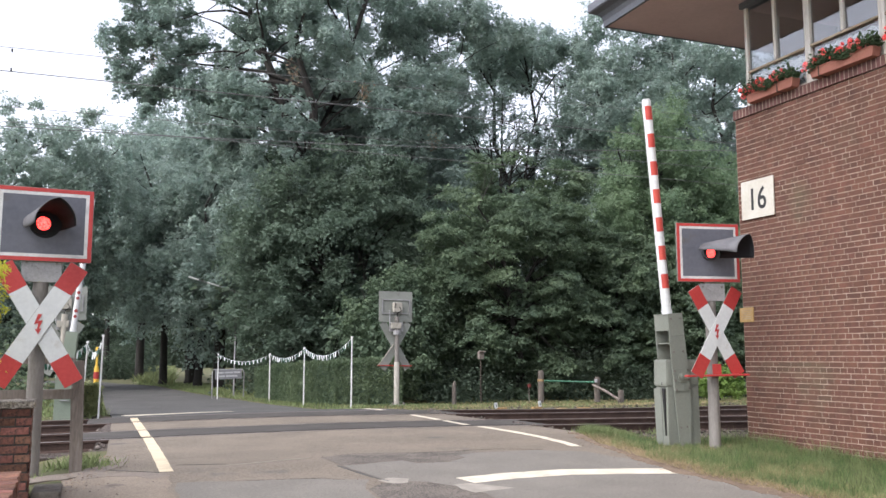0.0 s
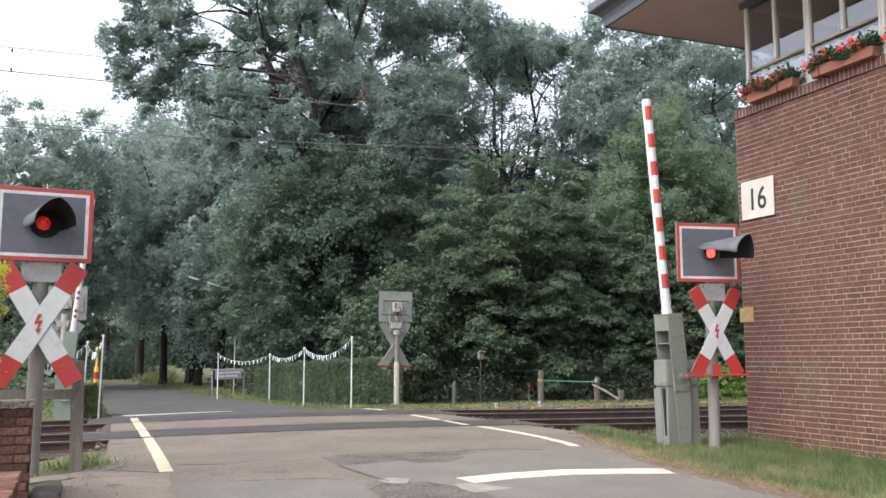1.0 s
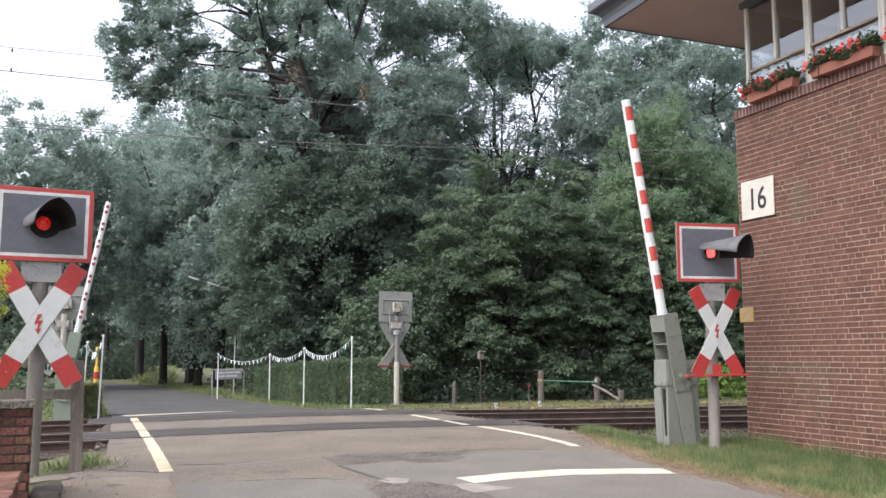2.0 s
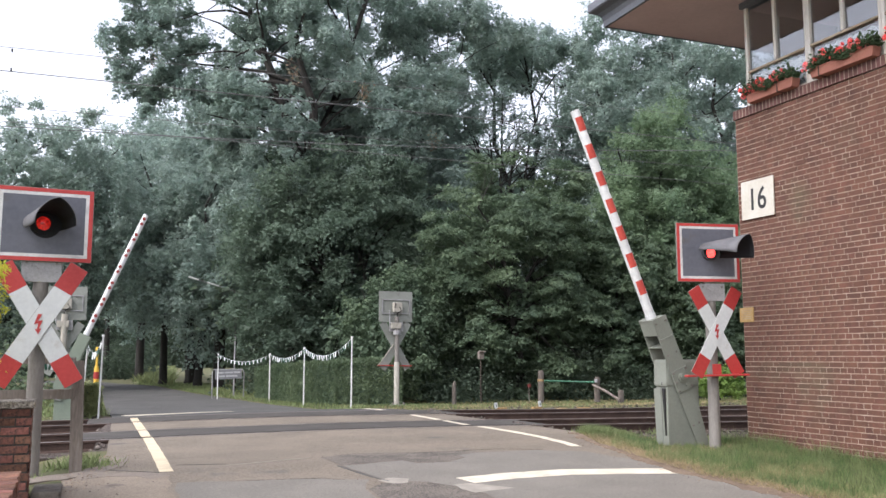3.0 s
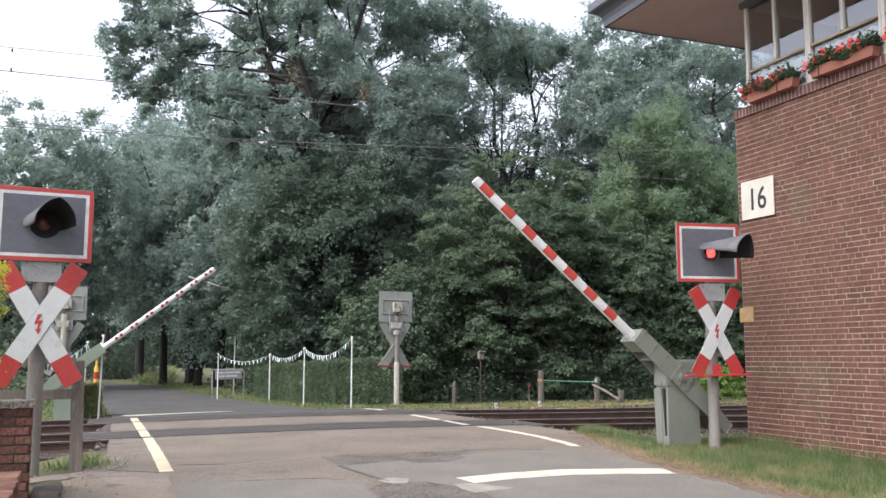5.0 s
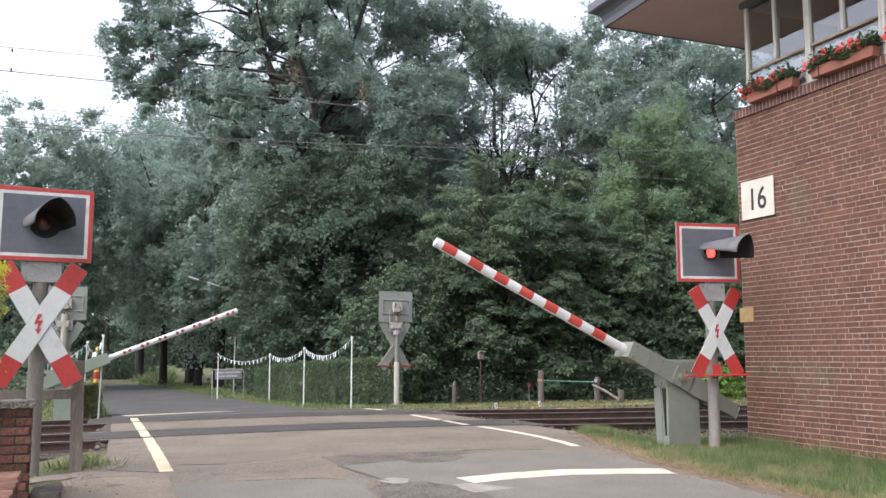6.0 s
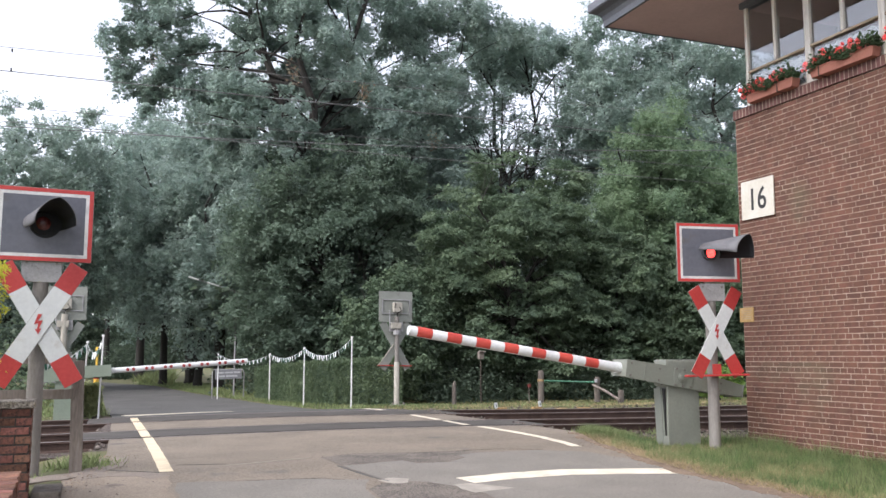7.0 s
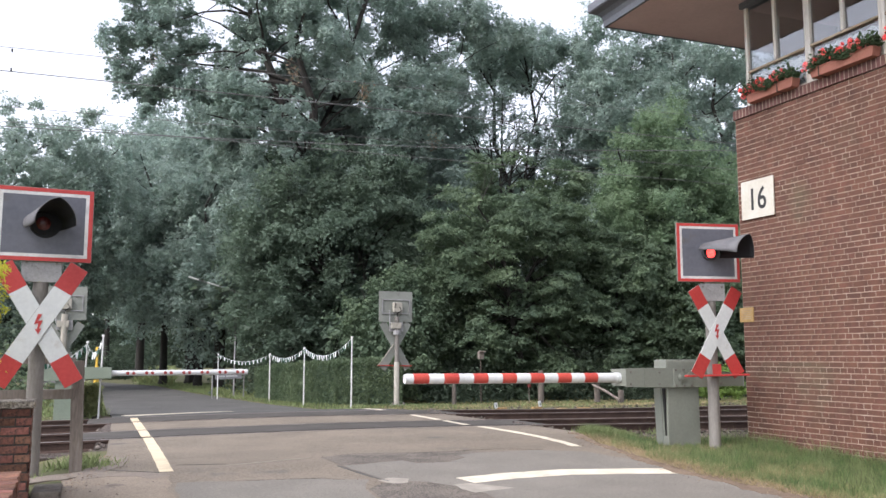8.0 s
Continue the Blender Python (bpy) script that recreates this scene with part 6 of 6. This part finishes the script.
xy = field(16000, -9.0, 0.6, 21.0, 45, lambda x, y: (x < road_left(y) - 0.03) & (x > road_left(y) - 4))
blades("grass", rng, xy, ground_z(xy[:, 0], xy[:, 1]), 0.16, 0.014, L_GRASS, "green verge grass by the far barrier")
xy = field(14000, -6.0, 0.3, 10.2, 13.6, lambda x, y: (x < road_left(y) - 0.02) & (y < 11.6) & ((np.sin(x * 7 + y * 3) + np.sin(y * 9 - x * 2)) > 0.95))
blades("grass", rng, xy, ground_z(xy[:, 0], xy[:, 1]), 0.075, 0.008, L_GRASS, "weeds and grass round the fence posts")
xy = np.concatenate([np.column_stack([rng.normal(cx, 0.11, 60), rng.normal(cy, 0.1, 60)]) for cx, cy in ((0.02, 11.2), (0.12, 11.45), (0.05, 11.35), (0.18, 11.6), (0.08, 11.6), (0.16, 11.3), (-0.32, 11.3), (-0.2, 11.5), (8.0, 13.35), (8.3, 13.6), (9.3, 13.4), (8.7, 13.3))])
blades("weeds", rng, xy, ground_z(xy[:, 0], xy[:, 1]), 0.13, 0.013, L_GRASS, "bright green weed tufts beside the track", 0.5)

xy = field(16000, 0.0, 11.0, 46, 112, lambda x, y: (x > road_right(np.minimum(y, 70)) + 0.6) & (x > 0.044 * y + 0.3 * np.sin(y)) & (x < 0.082 * y))
blades("meadow_grass", rng, xy, ground_z(xy[:, 0], xy[:, 1]), 0.42, 0.05, L_MEADOW, "tall pale meadow grass beyond the bend of the road", 0.5)
xy = field(2600, 9.3, 9.74, 5.0, 11.9, lambda x, y: (np.sin(y * 6) + np.sin(y * 2.3 + 1) > -0.6))
blades("grass", rng, xy, ground_z(xy[:, 0], xy[:, 1]), 0.22, 0.006, L_GRASS, "long uncut grass at the foot of the wall", 0.6)
xy = field(5000, 6.7, 9.75, 5.0, 12.2, lambda x, y: (x > road_right(y) + 0.3) & (np.sin(x * 3.1 + y * 4.3) + np.sin(y * 2.2 - x * 3.7) > 0.9))
blades("grass", rng, xy, ground_z(xy[:, 0], xy[:, 1]), 0.09, 0.005, L_DRY, "straw-coloured patches in the verge grass", 0.7)


def litter(n, seed):
    """Dry leaves and bits lying along the road edges; one object of stuff."""
    rng = np.random.default_rng(seed)
    y = rng.uniform(5.0, 13.2, n)
    x = road_right(y) + rng.normal(0.17, 0.17, n)
    k = n // 8
    y[:k] = rng.uniform(8.8, 12.5, k)
    x[:k] = road_left(y[:k]) + rng.normal(0.05, 0.14, k)
    c = np.column_stack([x, y, np.maximum(ground_z(x, y), road_z(x, y)) + 0.012])
    v = leaves_np(rng, c, 0.026, 0.5, 3.0)
    return tagged(obj("leaf_litter", mesh_np("leaf_litter", v, 4), M_LITTER), "dry brown leaves and straw along the road edge", "litter", kind="stuff")


litter(3600, 71)

# ---------------------------------------------------------------- bricks of the signal box wall
def wall_bricks():
    """Courses of stretchers and headers in turn; the bricks nearest the crossing corner are parts, the others one mesh."""
    rng = random.Random(12)
    course, joint = WZ / 65, 0.0115
    singles, verts, faces = {}, [], []
    count = 0
    for k in range(-2, 65):
        z = (k + 0.5) * course
        header = k % 2 == 1
        step = 0.125 if header else 0.25
        y = WY - 0.004
        lengths = []
        if k % 4 == 2:
            lengths.append(0.125)
        if header:
            lengths.append(0.19)
        while sum(lengths) < 4.4:
            lengths.append(step if rng.random() > 0.025 else (0.25 if header else 0.125))
        for ln in lengths:
            proud = rng.uniform(-0.002, 0.003)
            single = 15 <= k <= 42 and y > WY - 1.9
            h = course - joint * rng.uniform(0.75, 1.4)
            if single and count < 300:
                key = round(ln, 3)
                if key not in singles:
                    me = bpy.data.meshes.new("brick")
                    bm = box(bmesh.new(), (0, 0, 0), (0.03, ln - joint, course - joint))
                    bm.to_mesh(me)
                    bm.free()
                    me.materials.append(M_BRICK)
                    singles[key] = me
                ob = new("brick", singles[key])
                ob.parent = box_wall
                ob.location = (WX + 0.014 - proud, y - ln / 2, z)
                ob.rotation_euler = (rng.uniform(-0.006, 0.006), 0, 0)
                count += 1
            else:
                b = len(verts)
                x0, x1 = WX - 0.001 - proud, WX + 0.03
                a0, a1 = y - joint / 2 - rng.uniform(-0.003, 0.003), y - ln + joint / 2 + rng.uniform(-0.003, 0.003)
                t = rng.uniform(-0.0022, 0.0022)
                verts += [(x, yy, zz) for x in (x0, x1) for yy, zz in ((a0, z - h / 2 + t), (a1, z - h / 2 - t), (a1, z + h / 2 - t), (a0, z + h / 2 + t))]
                faces += [tuple(b + i for i in q) for q in ((0, 1, 2, 3), (0, 4, 5, 1), (1, 5, 6, 2), (2, 6, 7, 3), (3, 7, 4, 0))]
            y -= ln
    me = bpy.data.meshes.new("bricks")
    me.from_pydata(verts, [], faces)
    ob = obj("bricks", me, M_BRICK_JOINED, box_wall)
    ob["kind"] = "stuff"
    sol = bpy.data.meshes.new("soldier_brick")
    bm = box(bmesh.new(), (0, 0, 0), (0.12, 0.063, 0.15), None, 0.004)
    bm.to_mesh(sol)
    bm.free()
    sol.materials.append(M_SOLDIER)
    bed = quick_box("joint_bed", (WX + 0.02, 3.75, WZ + 0.082), (0.09, 15.48, 0.138), M_MORTAR, box_wall)
    y = WY + 0.02
    while y > 6.5:
        s = new("brick", sol)
        s.parent = box_wall
        s.location = (WX + 0.03 + rng.uniform(-0.003, 0.003), y - 0.035, WZ + 0.082)
        s.rotation_euler = (rng.uniform(-0.02, 0.02), 0, 0)
        y -= 0.0785


wall_bricks()

# ---------------------------------------------------------------- what moves
def motions():
    """Booms sink about their pivots; lamp inserts turn their lit side in and out."""
    near = [(0, 85.4), (1.5, 85.4), (1.7, 84.0), (2.2, 77.8), (2.8, 70.3), (3.2, 65.2), (3.5, 61.0), (3.8, 57.1), (4.0, 54.6), (4.5, 47.7), (4.7, 44.9), (5.2, 37.9), (5.8, 29.2), (6.2, 22.7), (6.5, 17.3), (6.8, 12.0), (7.0, 8.9), (7.2, 6.2), (7.5, 3.0), (7.8, 0.9), (8.0, 0.2)]
    far = [(0, 84.8), (1.5, 84.8), (1.7, 83.3), (2.2, 77.4), (2.8, 70.2), (3.2, 64.2), (3.5, 60.1), (3.8, 56.2), (4.0, 53.5), (4.5, 45.8), (4.7, 42.8), (5.2, 35.0), (5.8, 25.1), (6.0, 21.8), (6.5, 11.8), (7.0, 4.0), (7.3, 1.0), (7.5, 0.3), (8.0, 0.3)]
    walk(ARM_N, [(t, pose(0, 0, 0.96, 0, -a, 0)) for t, a in near])
    walk(ARM_F, [(t, pose(0, 0, 0.96, 0, -a, 0)) for t, a in far])
    for lens, seat, lit in (
        (LENS_L, SEAT_L, [(-1, 0.05), (0.44, 0.98), (1.38, 2.0), (2.34, 2.93), (3.32, 3.93), (4.25, 4.86), (5.2, 5.86), (6.15, 6.83), (7.14, 7.76)]),
        (LENS_R, SEAT_R, [(-1, 0.56), (0.88, 1.53), (1.84, 2.45), (2.78, 3.43), (3.77, 4.43), (4.72, 5.32), (5.68, 6.33), (6.63, 7.3), (7.6, 9)]),
    ):
        rows = []
        step = 0.5 / FPS
        for t0, t1 in lit:
            # unlit, fading in, lit, fading out, unlit
            for t, a0, a1 in ((t0 - 0.1, 170, 85), (t0, 85, 0), (t1, 0, 85), (t1 + 0.13, 85, 170)):
                if 0.04 < t < 7.96:
                    rows += [(t - step, a0), (t + step, a1)]
        rows = [(0.0, 0.0)] + rows + [(8.0, rows[-1][1])]
        walk(lens, [(t, seat @ pose(0, 0, 0, 0, 0, a)) for t, a in rows])
    for lens, seat in ((LENS_M, SEAT_M), (LENS_F, SEAT_F)):
        lens.matrix_basis = seat @ pose(0, 0, 0, 0, 0, 170)


motions()
